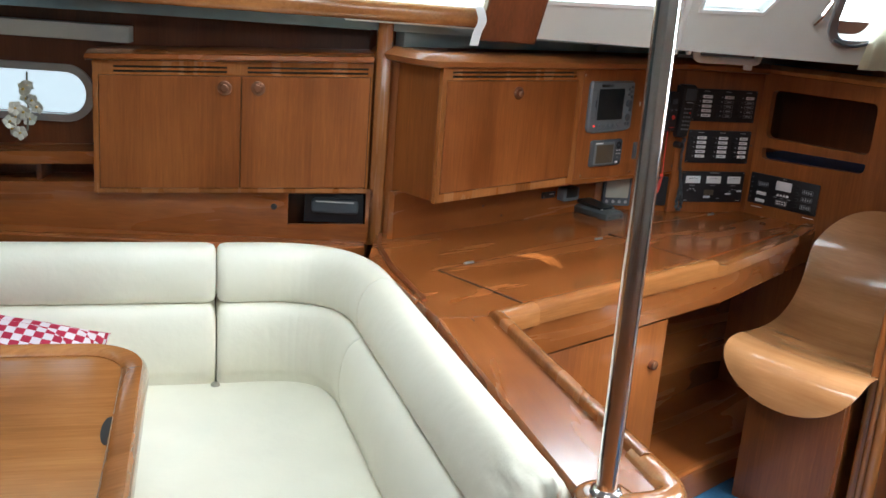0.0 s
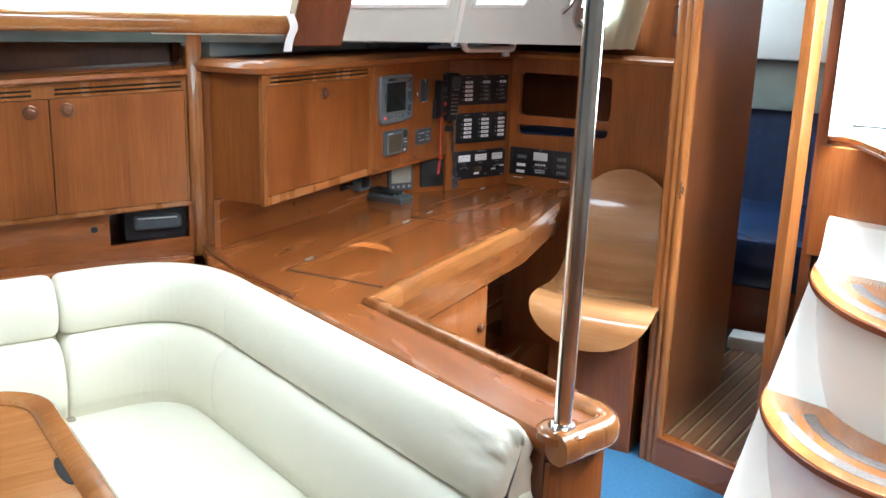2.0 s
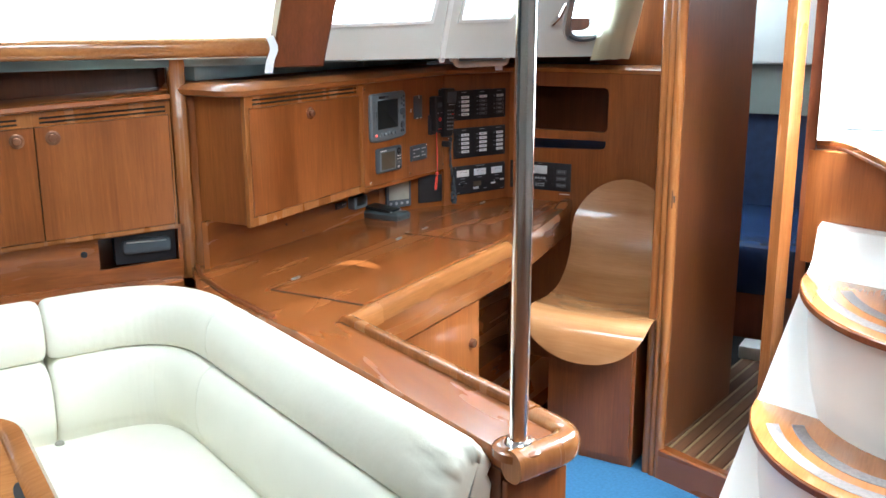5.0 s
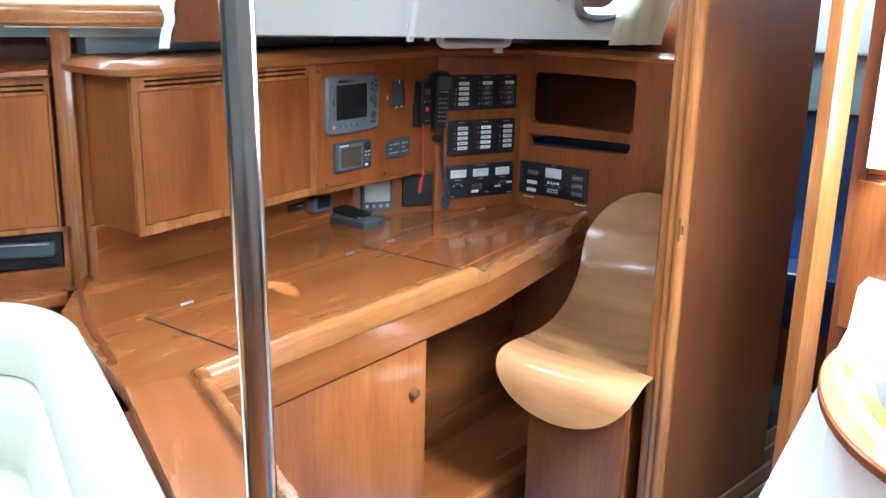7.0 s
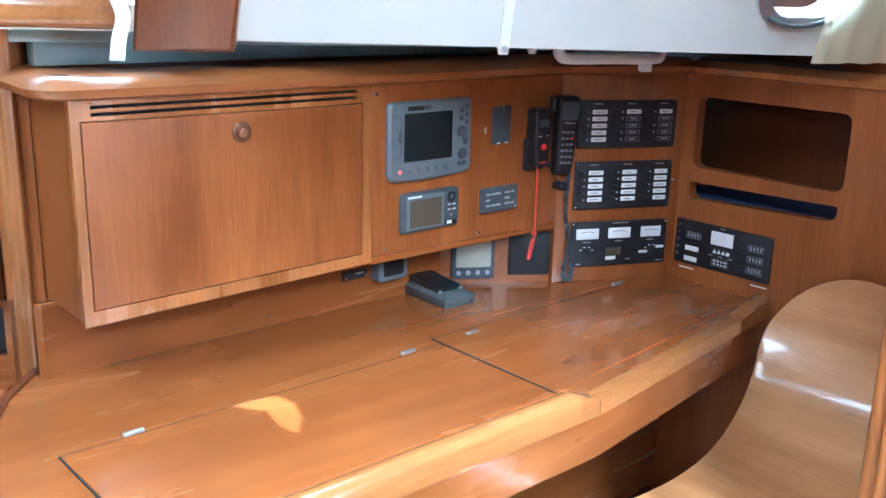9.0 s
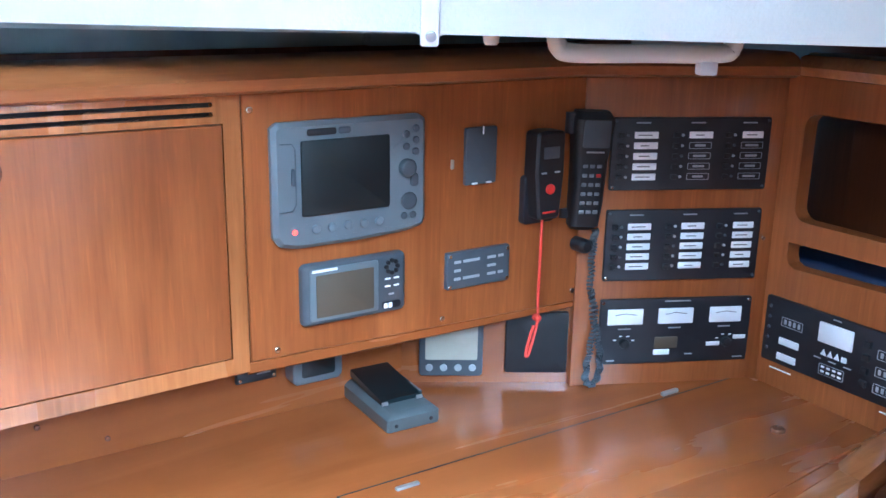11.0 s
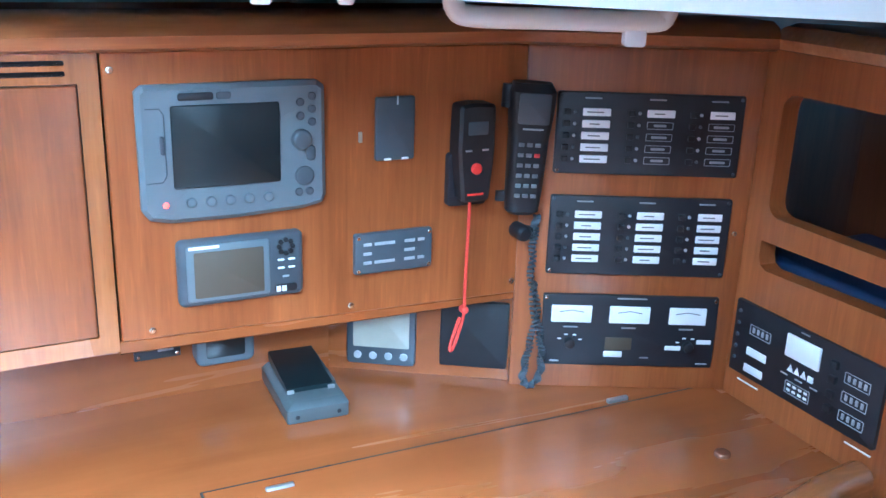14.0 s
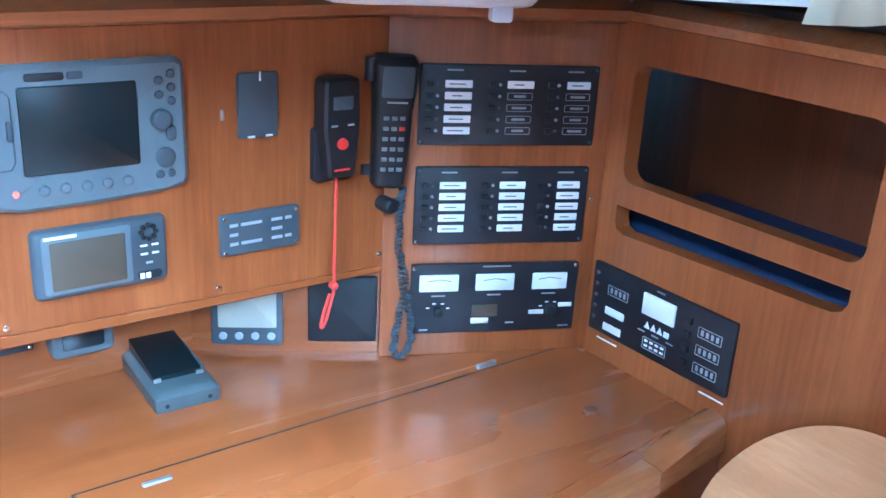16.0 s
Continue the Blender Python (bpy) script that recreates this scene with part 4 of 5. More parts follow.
bm = nb()
outer, inr = rrect(-1.27, 0, -0.80, 0, 0.13, 10), rrect(-1.225, -0.048, -0.752, -0.048, 0.09, 10)
loft(bm, [[TM @ V((x, y, z)) for x, y in lp] for lp, z in
          ((inr, TZ - 0.035), (outer, TZ - 0.035), (rrect(-1.275, 0.005, -0.805, 0.005, 0.135, 10), TZ - 0.02), (outer, TZ - 0.002),
           (rrect(-1.262, -0.008, -0.792, -0.008, 0.122, 10), TZ + 0.006), (rrect(-1.236, -0.036, -0.764, -0.036, 0.10, 10), TZ + 0.006), (inr, TZ - 0.004), (inr, TZ - 0.035))], False, False)
part("edge_rail", bm, TRIM, tab, "rounded pale cherry edge rail")
# The finger hole isn't cut; a near-black disc gives its shade.
bm = nb()
loft(bm, [[TM @ V((-0.050 + 0.013 * math.cos(6.2832 * k / 24), -0.40 + 0.055 * math.sin(6.2832 * k / 24), z)) for k in range(24)] for z in (TZ - 0.010, TZ - 0.0045)])
part("hand_hole", bm, GAP, tab, "near-black disc for the shaded finger hole by the edge")
bm = nb()
loft(bm, [[TM @ V((x, y, z)) for x, y in rrect(-0.75, -0.45, -0.48, -0.30, 0.05)] for z in (0.0, TZ - 0.035)])
part("pedestal", bm, DARKWOOD, tab)

# ---------------------------------------------------------------- instrument panel
npan = thing("instrument_panel", NAV @ V((0.28, 0.95, -0.02)), "cherry instrument panel screwed beside the chart cabinet", "panel")
bm = nb()
prism(bm, [(0.0, 0.947), (0.562, 0.937), (0.570, 0.95), (0.570, 1.303), (0.0, 1.303)], -0.016, 0.0, 0.002, NAV)
part("board", bm, WOOD_V, npan)
bm = nb()
prism(bm, [(-0.004, 0.929), (0.565, 0.925), (0.565, 0.937), (-0.004, 0.947)], -0.10, -0.002, 0.002, NAV)
part("lower_edge", bm, WOOD_X, npan, "cherry lower edge")
for a, b in ((0.009, 1.283), (0.037, 0.958), (0.301, 0.954), (0.553, 0.957)):
    bm = nb()
    disc(bm, NAV, a, b, 0.0, 0.003, 0.0045, 12)
    part("screw", bm, CHROME, npan)

# breaker board and lower fillet
fb = thing("breaker_board", FUSE @ V((0.15, 0.8, -0.02)), "cherry board carrying the black breaker panels", "panel")
bm = nb()
plate(bm, FUSE, -0.014, 0.318, DESK, 1.303, -0.02, 0.0, 0.001)
part("board", bm, WOOD_V, fb)
for a, b in ((0.010, 1.05), (0.302, 1.04)):
    bm = nb()
    disc(bm, FUSE, a, b, 0.0, 0.003, 0.004, 12)
    part("screw", bm, CHROME, fb)

PLT = NAV @ Matrix.Translation((-0.003, 0.003, -0.013))
plot = thing("chart_plotter", PLT @ V((0.15, 1.1, 0)), "blue-grey chart plotter with dark screen and side buttons", "chart plotter")
bm = nb()
out = [(0.036, 1.255), (0.045, 1.262), (0.255, 1.262), (0.265, 1.255), (0.2665, 1.115), (0.262, 1.104), (0.235, 1.098), (0.15, 1.094), (0.07, 1.094), (0.045, 1.099), (0.036, 1.112)]
out = [tuple(p) for p in fillet([V(p) for p in out + out[:1]], [0.006] * 10, 3)][:-1]
prism(bm, out, 0.0, 0.026, 0.006, PLT)
part("housing", bm, GREY, plot)
bm = nb()
plate(bm, PLT, 0.0745, 0.2055, 1.138, 1.238, 0.0262, 0.0285, 0.003)
part("screen", bm, SCREEN, plot, "dark glossy display")
bm = nb()
plate(bm, PLT, 0.084, 0.126, 1.2435, 1.2525, 0.0255, 0.0275, 0.003)
part("badge", bm, RUBBER, plot, "dark maker's badge")
bm = nb()
plate(bm, PLT, 0.129, 0.147, 1.2435, 1.2525, 0.0255, 0.0275, 0.003)
part("badge", bm, GREYD, plot, "grey maker's badge")
bm = nb()
tube(bm, [PLT @ V(p) for p in [(0.046, 1.235, 0.026), (0.062, 1.235, 0.0265), (0.067, 1.228, 0.0265), (0.067, 1.155, 0.0265), (0.062, 1.147, 0.0265), (0.044, 1.146, 0.026)]], 0.0008, 6)
part("card_door", bm, GREYD, plot, "card door outline")
bm = nb()
plate(bm, PLT, 0.0605, 0.0665, 1.18, 1.203, 0.0262, 0.030, 0.003)
part("card_latch", bm, GREYD, plot)
for k in range(5):
    bm = nb()
    disc(bm, PLT, 0.094 + 0.0238 * k, 1.1195, 0.025, 0.030, 0.0062, 16)
    part("soft_key", bm, GREY, plot)
for a, b in ((0.232, 1.236), (0.247, 1.243), (0.247, 1.227), (0.232, 1.219), (0.247, 1.211), (0.229, 1.122), (0.243, 1.122)):
    bm = nb()
    disc(bm, PLT, a, b, 0.025, 0.029, 0.0052, 14)
    part("button", bm, GREYD, plot)
bm = nb()
disc(bm, PLT, 0.2325, 1.190, 0.025, 0.036, 0.0125, 24)
part("knob", bm, GREYD, plot, "round control knob")
bm = nb()
disc(bm, PLT, 0.2365, 1.1425, 0.025, 0.0295, 0.0125, 24)
part("cursor_pad", bm, GREYD, plot)
bm = nb()
plate(bm, PLT, 0.239, 0.251, 1.162, 1.181, 0.025, 0.0295, 0.005)
part("rocker", bm, GREYD, plot)
bm = nb()
disc(bm, PLT, 0.064, 1.1185, 0.0255, 0.028, 0.0034, 12)
part("power_light", bm, REDLED, plot, "small glowing red light")

SND = NAV @ Matrix.Translation((-0.002, 0.002, -0.010))
snd = thing("depth_sounder", SND @ V((0.15, 0.98, 0)), "slate-blue display unit with blank amber screen", "display")
bm = nb()
plate(bm, SND, 0.0725, 0.2335, 0.983, 1.0705, 0.0, 0.022, 0.008, 0.006)
part("housing", bm, GREYD, snd)
bm = nb()
plate(bm, SND, 0.083, 0.188, 0.990, 1.0645, 0.0205, 0.0235, 0.004)
part("bezel", bm, GREY, snd)
bm = nb()
plate(bm, SND, 0.092, 0.180, 0.995, 1.0555, 0.0235, 0.0245, 0.002)
part("screen", bm, SCREEN2, snd)
bm = nb()
plate(bm, SND, 0.086, 0.124, 1.0595, 1.0635, 0.0236, 0.0242, 0.001)
part("maker_bar", bm, WHITE, snd, "pale maker's mark bar")
for k in range(8):
    bm = nb()
    t = math.radians(45 * k)
    disc(bm, SND, 0.2095 + 0.009 * math.cos(t), 1.0515 + 0.009 * math.sin(t), 0.0215, 0.025, 0.0034, 10)
    part("arrow_key", bm, RUBBER, snd)
for a, b, mat in ((0.203, 1.034, WHITE), (0.217, 1.034, WHITE), (0.203, 1.023, WHITE), (0.217, 1.023, WHITE), (0.209, 1.011, INK)):
    bm = nb()
    plate(bm, SND, a - 0.0045, a + 0.0045, b - 0.0014, b + 0.0014, 0.0216, 0.0235, 0.001)
    part("key", bm, mat, snd)
bm = nb()
plate(bm, SND, 0.194, 0.224, 0.990, 1.0005, 0.0215, 0.0245, 0.004)
part("power_key", bm, RUBBER, snd)
for a in (0.1985, 0.206):
    bm = nb()
    plate(bm, SND, a - 0.003, a + 0.003, 0.9915, 0.999, 0.0245, 0.0252, 0.0005)
    part("key_mark", bm, WHITE, snd)

blank = thing("blanking_plate", NAV @ V((0.36, 1.15, 0)), "slate plastic blanking plate on the panel", "plate")
bm = nb()
plate(bm, NAV, 0.3335, 0.3885, 1.1545, 1.2385, 0.0, 0.006, 0.003)
part("plate", bm, GREYD, blank)
for a, b, w, h in ((0.363, 1.234, 0.0012, 0.006), (0.350, 1.1565, 0.005, 0.0015), (0.375, 1.1565, 0.005, 0.0015)):
    bm = nb()
    plate(bm, NAV, a - w, a + w, b - h, b + h, 0.006, 0.0072, 0.0005)
    part("fixing", bm, WHITE, blank)
bm = nb()
plate(bm, NAV, 0.311, 0.316, 1.180, 1.194, 0.0, 0.003, 0.001)
tagged(obj("adhesive_mark", bm, ALU), "small pale scrap stuck on the panel", "scrap")

gau = thing("tank_panel", NAV @ V((0.36, 1.0, 0)), "slate switch panel with small printed scale", "switch panel")
bm = nb()
plate(bm, NAV, 0.304, 0.418, 0.999, 1.056, 0.0, 0.008, 0.003)
part("plate", bm, GREYD, gau)
for r_, row in enumerate((1.041, 1.028, 1.015)):
    for c_, (a, w) in enumerate(((0.322, 0.006), (0.347, 0.015), (0.384, 0.008), (0.401, 0.005))):
        if r_ == 1 and c_ in (1, 3):
            continue
        bm = nb()
        plate(bm, NAV, a - w, a + w, row - 0.0022, row + 0.0022, 0.008, 0.0088, 0.0008)
        part("print_bar", bm, INK, gau)
for a, b in ((0.309, 1.051), (0.413, 1.051), (0.309, 1.004), (0.413, 1.004)):
    bm = nb()
    disc(bm, NAV, a, b, 0.008, 0.010, 0.0028, 10)
    part("screw", bm, CHROME, gau)

# autopilot remote in its cradle, with red lanyard
REM = NAV @ Matrix.Translation((-0.017, 0.004, -0.006))
rem = thing("autopilot_remote", REM @ V((0.48, 1.09, 0)), "black handheld remote with red button in a cradle", "remote control")
bm = nb()
out = [tuple(p) for p in fillet([V(p) for p in [(0.482, 1.226), (0.512, 1.224), (0.513, 1.16), (0.507, 1.09), (0.466, 1.09), (0.458, 1.16), (0.459, 1.224), (0.482, 1.226)]], [0.008] * 6, 4)][:-1]
prism(bm, out, 0.012, 0.042, 0.004, REM)
part("body", bm, RUBBER, rem)
bm = nb()
plate(bm, REM, 0.455, 0.515, 1.080, 1.155, 0.0, 0.018, 0.006)
part("cradle", bm, BLACK, rem)
bm = nb()
plate(bm, REM, 0.470, 0.500, 1.184, 1.202, 0.0415, 0.0428, 0.002)
part("screen", bm, GREYD, rem, "small grey lcd")
bm = nb()
disc(bm, REM, 0.484, 1.138, 0.041, 0.047, 0.0078, 18)
part("red_button", bm, REDP, rem)
for a, b in ((0.472, 1.163), (0.497, 1.163)):
    bm = nb()
    plate(bm, REM, a - 0.005, a + 0.005, b - 0.0014, b + 0.0014, 0.0418, 0.0432, 0.001)
    part("key", bm, INK, rem)
bm = nb()
plate(bm, REM, 0.472, 0.497, 1.1005, 1.1035, 0.0418, 0.0430, 0.001)
part("maker_bar", bm, REDP, rem, "small red mark bar")
bm = nb()
tube(bm, [REM @ V(p) for p in spline([(0.484, 1.090, 0.028), (0.482, 1.03, 0.030), (0.480, 0.96, 0.032), (0.479, 0.925, 0.034), (0.470, 0.895, 0.036), (0.462, 0.874, 0.037), (0.458, 0.872, 0.035), (0.463, 0.890, 0.033), (0.474, 0.918, 0.031)], 6)], 0.0024, 7)
part("lanyard", bm, REDC, rem, "red cord lanyard")
bm = nb()
disc(bm, REM, 0.4795, 0.93, 0.027, 0.038, 0.0058, 12)
part("knot", bm, REDC, rem, "lanyard knot")

KEYGREY = principled("dim_grey_keys", (0.17, 0.175, 0.185), 0.5, var=0.2, scale=60)
# telephone-style radio handset on its hook
hs = thing("radio_handset", NAV @ V((0.565, 1.07, 0)), "black radio telephone handset with keypad and coiled cord", "handset")
HSM = NAV @ Matrix.Translation((0.563, 1.157, -0.004)) @ Matrix.Rotation(math.radians(-20), 4, "Y") @ Matrix.Rotation(math.radians(-2), 4, "Z") @ Matrix.Diagonal((0.88, 1, 1, 1))
bm = nb()
prof = [(-0.092, 0.020, 0.030), (-0.085, 0.027, 0.040), (-0.05, 0.029, 0.045), (0.02, 0.031, 0.046), (0.05, 0.034, 0.050), (0.085, 0.036, 0.050), (0.096, 0.030, 0.040)]
loft(bm, [[HSM @ V((x, b, c)) for x, c in rrect(-w, w, 0.006, h, 0.012, 4)] for b, w, h in prof])
part("body", bm, RUBBER, hs)
bm = nb()
loft(bm, [[HSM @ V((x - 0.018, b, c)) for x, c in rrect(-0.028, 0.020, -0.012, 0.022, 0.01, 4)] for b in (-0.075, -0.06)])
part("hook", bm, BLACK, hs)
bm = nb()
loft(bm, [[HSM @ V((x - 0.018, b, c)) for x, c in rrect(-0.028, 0.020, -0.012, 0.03, 0.01, 4)] for b in (0.06, 0.092)])
part("hook", bm, BLACK, hs)
bm = nb()
plate(bm, HSM, -0.024, 0.026, 0.042, 0.084, 0.0495, 0.0512, 0.004)
part("screen", bm, GREYD, hs, "small grey lcd")
for r_ in range(6):
    for c_ in range(3):
        bm = nb()
        plate(bm, HSM, -0.018 + 0.013 * c_, -0.009 + 0.013 * c_, 0.010 - 0.0145 * r_, 0.0155 - 0.0145 * r_, 0.0448, 0.0475, 0.001)
        part("key", bm, REDP if (r_, c_) == (1, 2) else KEYGREY, hs)
bm = nb()
plate(bm, HSM, -0.015, 0.018, 0.034, 0.0365, 0.0485, 0.0505, 0.001)
part("maker_bar", bm, INK, hs, "pale maker's mark bar")
bm = nb()
disc(bm, NAV, 0.556, 1.037, 0.0, 0.030, 0.012, 16)
disc(bm, NAV, 0.570, 1.035, 0.004, 0.026, 0.009, 14)
part("cord_clip", bm, RUBBER, hs, "black cord clip")
way = spline([(0.575, 1.062, 0.024), (0.573, 1.03, 0.024), (0.573, 0.97, 0.024), (0.578, 0.90, 0.032), (0.566, 0.845, 0.036), (0.560, 0.812, 0.040), (0.572, 0.800, 0.042), (0.590, 0.815, 0.038), (0.594, 0.85, 0.032), (0.588, 0.90, 0.026), (0.582, 0.955, 0.018)], 28)
coil = []
for i, p in enumerate(way):
    t = i * 2.2
    coil.append(NAV @ (p + V((math.cos(t) * 0.0052, 0.0, math.sin(t) * 0.0052))))
bm = nb()
tube(bm, coil, 0.0024, 5)
part("coiled_cord", bm, GREYD, hs, "dark coiled cord hanging in a loop")
bm = nb()
plate(bm, NAV, 0.573, 0.605, 0.80, 0.985, -0.02, -0.002, 0.004)
struct("trim", bm, WOOD_V, "cherry strip between panels", "trim")

# low wall instruments
sw = thing("terminal_strip", LOW @ V((0.05, 0.86, 0)), "small black labelled strip under the cabinet", "strip")
bm = nb()
plate(bm, LOW, 0.030, 0.094, 0.852, 0.872, 0.0, 0.008, 0.001)
part("body", bm, BLACK, sw)
for a in (0.035, 0.089):
    bm = nb()
    disc(bm, LOW, a, 0.858, 0.008, 0.010, 0.0028, 10)
    part("screw", bm, CHROME, sw)
bm = nb()
plate(bm, LOW, 0.062, 0.084, 0.863, 0.867, 0.008, 0.0088, 0.0005)
part("print_bar", bm, INK, sw)
gb = thing("mounting_bracket", LOW @ V((0.15, 0.84, 0)), "grey plastic mounting bracket under the panel", "bracket")
bm = nb()
plate(bm, LOW, 0.112, 0.196, 0.838, 0.885, 0.0, 0.03, 0.01, 0.004)
part("body", bm, GREY, gb)
bm = nb()
plate(bm, LOW, 0.126, 0.182, 0.850, 0.886, 0.0301, 0.0315, 0.004)
part("recess", bm, SCREEN, gb)
for k, (x0, x1) in enumerate(((2.83, 2.85), (2.92, 2.96))):
    bm = nb()
    disc(bm, LOW, x0 - 3.08, 0.852 - 0.04 * k, 0.0, 0.004, 0.004, 10)
    tagged(obj("screw", bm, BRASS), "brass screw in the backsplash", "screw")

CRN = wall_frame(3.385, 2.868, 0.27, -0.163)
mon = thing("engine_display", CRN @ V((0.1, 0.8, 0)), "square grey display with pale reflective screen", "display")
bm = nb()
plate(bm, CRN, 0.052, 0.158, 0.803, 0.94, 0.0, 0.012, 0.006)
part("housing", bm, GREYD, mon)
bm = nb()
plate(bm, CRN, 0.062, 0.149, 0.832, 0.935, 0.0115, 0.0135, 0.003)
part("screen", bm, LCD, mon)
for k in range(4):
    bm = nb()
    disc(bm, CRN, 0.069 + 0.024 * k, 0.818, 0.011, 0.0145, 0.0062, 14)
    part("button", bm, INK, mon)
bp_ = thing("speaker_plate", CRN @ V((0.25, 0.8, 0)), "flat black square cover plate", "plate")
bm = nb()
plate(bm, CRN, 0.196, 0.300, 0.808, 0.915, 0.0, 0.008, 0.004)
part("cover", bm, RUBBER, bp_)

un = thing("desk_unit", (3.33, 2.77, DESK), "small grey electronic unit lying on the desk", "device")
UM = Matrix.Translation((3.336, 2.778, DESK)) @ Matrix.Rotation(math.radians(-2), 4, "Z")
bm = nb()
loft(bm, [[UM @ V((x, y, z)) for x, y in rrect(-0.045 + i, 0.045 - i, -0.080 + i, 0.084 - i * 0.4, 0.004)] for z, i in ((0.0005, 0.001), (0.003, 0.0), (0.021, 0.0), (0.0285, 0.009))])
part("housing", bm, GREYG, un)
bm = nb()
loft(bm, [[UM @ V((x, y, z + (y + 0.04) * 0.10)) for x, y in rrect(-0.035, 0.033, -0.040, 0.070, 0.002)] for z in (0.024, 0.035)])
part("screen", bm, SCREEN, un)
bm = nb()
loft(bm, [[UM @ V((x, y, z)) for x, y in rrect(0.0335, 0.0375, -0.038, 0.070, 0.001)] for z in (0.024, 0.0375)])
part("side_rail", bm, GREYG, un)
for a in (-0.030, 0.030):
    bm = nb()
    plate(bm, UM, a - 0.005, a + 0.005, -0.0445, -0.0405, 0.0270, 0.0335, 0.0005)
    part("clip", bm, ALU, un, "small bright clip")
for a in (-0.03, 0.03):
    bm = nb()
    disc(bm, UM @ Matrix.Rotation(math.radians(90), 4, "X"), a, 0.010, 0.0795, 0.0812, 0.0032, 10)
    part("screw", bm, RUBBER, un)
# Thin white line at the desk joint, added as a raised sliver.
bm = nb()
box(bm, 3.219, 3.255, 2.558, 2.5615, DESK, DESK + 0.0012, bev=0.0003)
tagged(obj("joint_sliver", bm, WHITE), "thin white sliver at the desk joint", "scrap")
# ---------------------------------------------------------------- breaker panels


def bar(parent, m, a, b, w, h, mat, c=0.006, name="label_strip", t=0.0012):
    bm = nb()
    plate(bm, m, a - w / 2, a + w / 2, b - h / 2, b + h / 2, c, c + t, 0.0008, 0.0004, 1)
    return part(name, bm, mat, parent)


def ring(parent, m, a, b, w, h, c=0.006):
    bm = nb()
    holed(bm, m, rrect(a - w / 2, a + w / 2, b - h / 2, b + h / 2, 0.001, 1), [rrect(a - w / 2 + 0.0008, a + w / 2 - 0.0008, b - h / 2 + 0.0008, b + h / 2 - 0.0008, 0.0006, 1)], c - 0.001, c + 0.0008)
    return part("label_frame", bm, INK, parent)


for kk, (z0, z1) in enumerate(((1.1245, 1.2405), (0.973, 1.092))):
    bp = thing("switchboard", FUSE @ V((0.16, z0, 0)), "black breaker panel with three columns of white labels" if kk else "black breaker panel with white and outlined labels", "breaker panel", "breaker panels")
    bm = nb()
    plate(bm, FUSE, 0.030, 0.292, z0, z1, 0.0, 0.006, 0.003, 0.001)
    part("faceplate", bm, BLACK, bp)
    for ci, a in enumerate((0.0855, 0.1755, 0.262)):
        bar(bp, FUSE, a - 0.006, z1 - 0.008, 0.024, 0.0022, INK, name="heading_bar")
        for r_ in range(5):
            b = z1 - 0.0275 - 0.0167 * r_
            if kk == 1 or ci == 0 or r_ == 0:
                bar(bp, FUSE, a, b, 0.039 if ci < 2 else 0.035, 0.0108, WHITE)
                bar(bp, FUSE, a - 0.002, b, 0.024 - 0.003 * ((r_ * 7 + ci * 3) % 4), 0.0016, INKD, 0.0072, "print_bar", 0.0003)
            else:
                ring(bp, FUSE, a, b, 0.037, 0.0105)
                bar(bp, FUSE, a, b, 0.022 - 0.002 * ((r_ + ci) % 3), 0.0036, INK, name="print_bar", t=0.0004)
            bm = nb()
            disc(bm, FUSE, a - 0.030, b, 0.006, 0.0085, 0.0024, 8)
            part("indicator", bm, INK if (r_ + ci) % 3 else GREYD, bp)
            bm = nb()
            plate(bm, FUSE, a - 0.046, a - 0.037, b - 0.004, b + 0.004, 0.006, 0.012, 0.001)
            part("rocker_switch", bm, RUBBER, bp)
    for a, b in ((0.035, z0 + 0.005), (0.287, z0 + 0.005), (0.035, z1 - 0.005), (0.287, z1 - 0.005)):
        bm = nb()
        disc(bm, FUSE, a, b, 0.006, 0.0075, 0.0026, 8)
        part("screw", bm, CHROME if b < z0 + 0.01 and a < 0.1 else GREYD, bp)

mt = thing("meter_panel", FUSE @ V((0.16, 0.826, 0)), "black panel with three white gauges and rotary switches", "meter panel")
bm = nb()
plate(bm, FUSE, 0.030, 0.292, 0.8265, 0.9405, 0.0, 0.006, 0.003, 0.001)
part("faceplate", bm, BLACK, mt)
bar(mt, FUSE, 0.162, 0.936, 0.045, 0.0022, INK, name="heading_bar")
for a in (0.073, 0.160, 0.247):
    g = bar(mt, FUSE, a, 0.9105, 0.060 if a < 0.2 else 0.055, 0.0265, WHITE, 0.006, "gauge", 0.003)
    tube_b = nb()
    tube(tube_b, [FUSE @ V((a - 0.018, 0.914, 0.0093)), FUSE @ V((a, 0.917, 0.0093)), FUSE @ V((a + 0.018, 0.914, 0.0093))], 0.0006, 5)
    part("scale", tube_b, INKD, g)
    bar(mt, FUSE, a, 0.889, 0.022, 0.0022, INK, name="print_bar")
for a, b in ((0.073, 0.864), (0.252, 0.862)):
    bm = nb()
    disc(bm, FUSE, a, b, 0.006, 0.016, 0.008, 18)
    k = part("rotary_switch", bm, RUBBER, mt)
    for t in (20, 65, 110, 155):
        r_ = math.radians(t)
        bar(mt, FUSE, a + 0.017 * math.cos(r_), b + 0.013 * math.sin(r_), 0.006, 0.002, WHITE, name="print_bar", t=0.0004)
bar(mt, FUSE, 0.230, 0.858, 0.024, 0.007, WHITE)
bar(mt, FUSE, 0.276, 0.869, 0.022, 0.007, WHITE)
bar(mt, FUSE, 0.147, 0.863, 0.040, 0.020, SCREEN2, name="counter_window")
bar(mt, FUSE, 0.140, 0.846, 0.028, 0.0095, WHITE)
bar(mt, FUSE, 0.188, 0.841, 0.014, 0.0022, INK, name="print_bar")
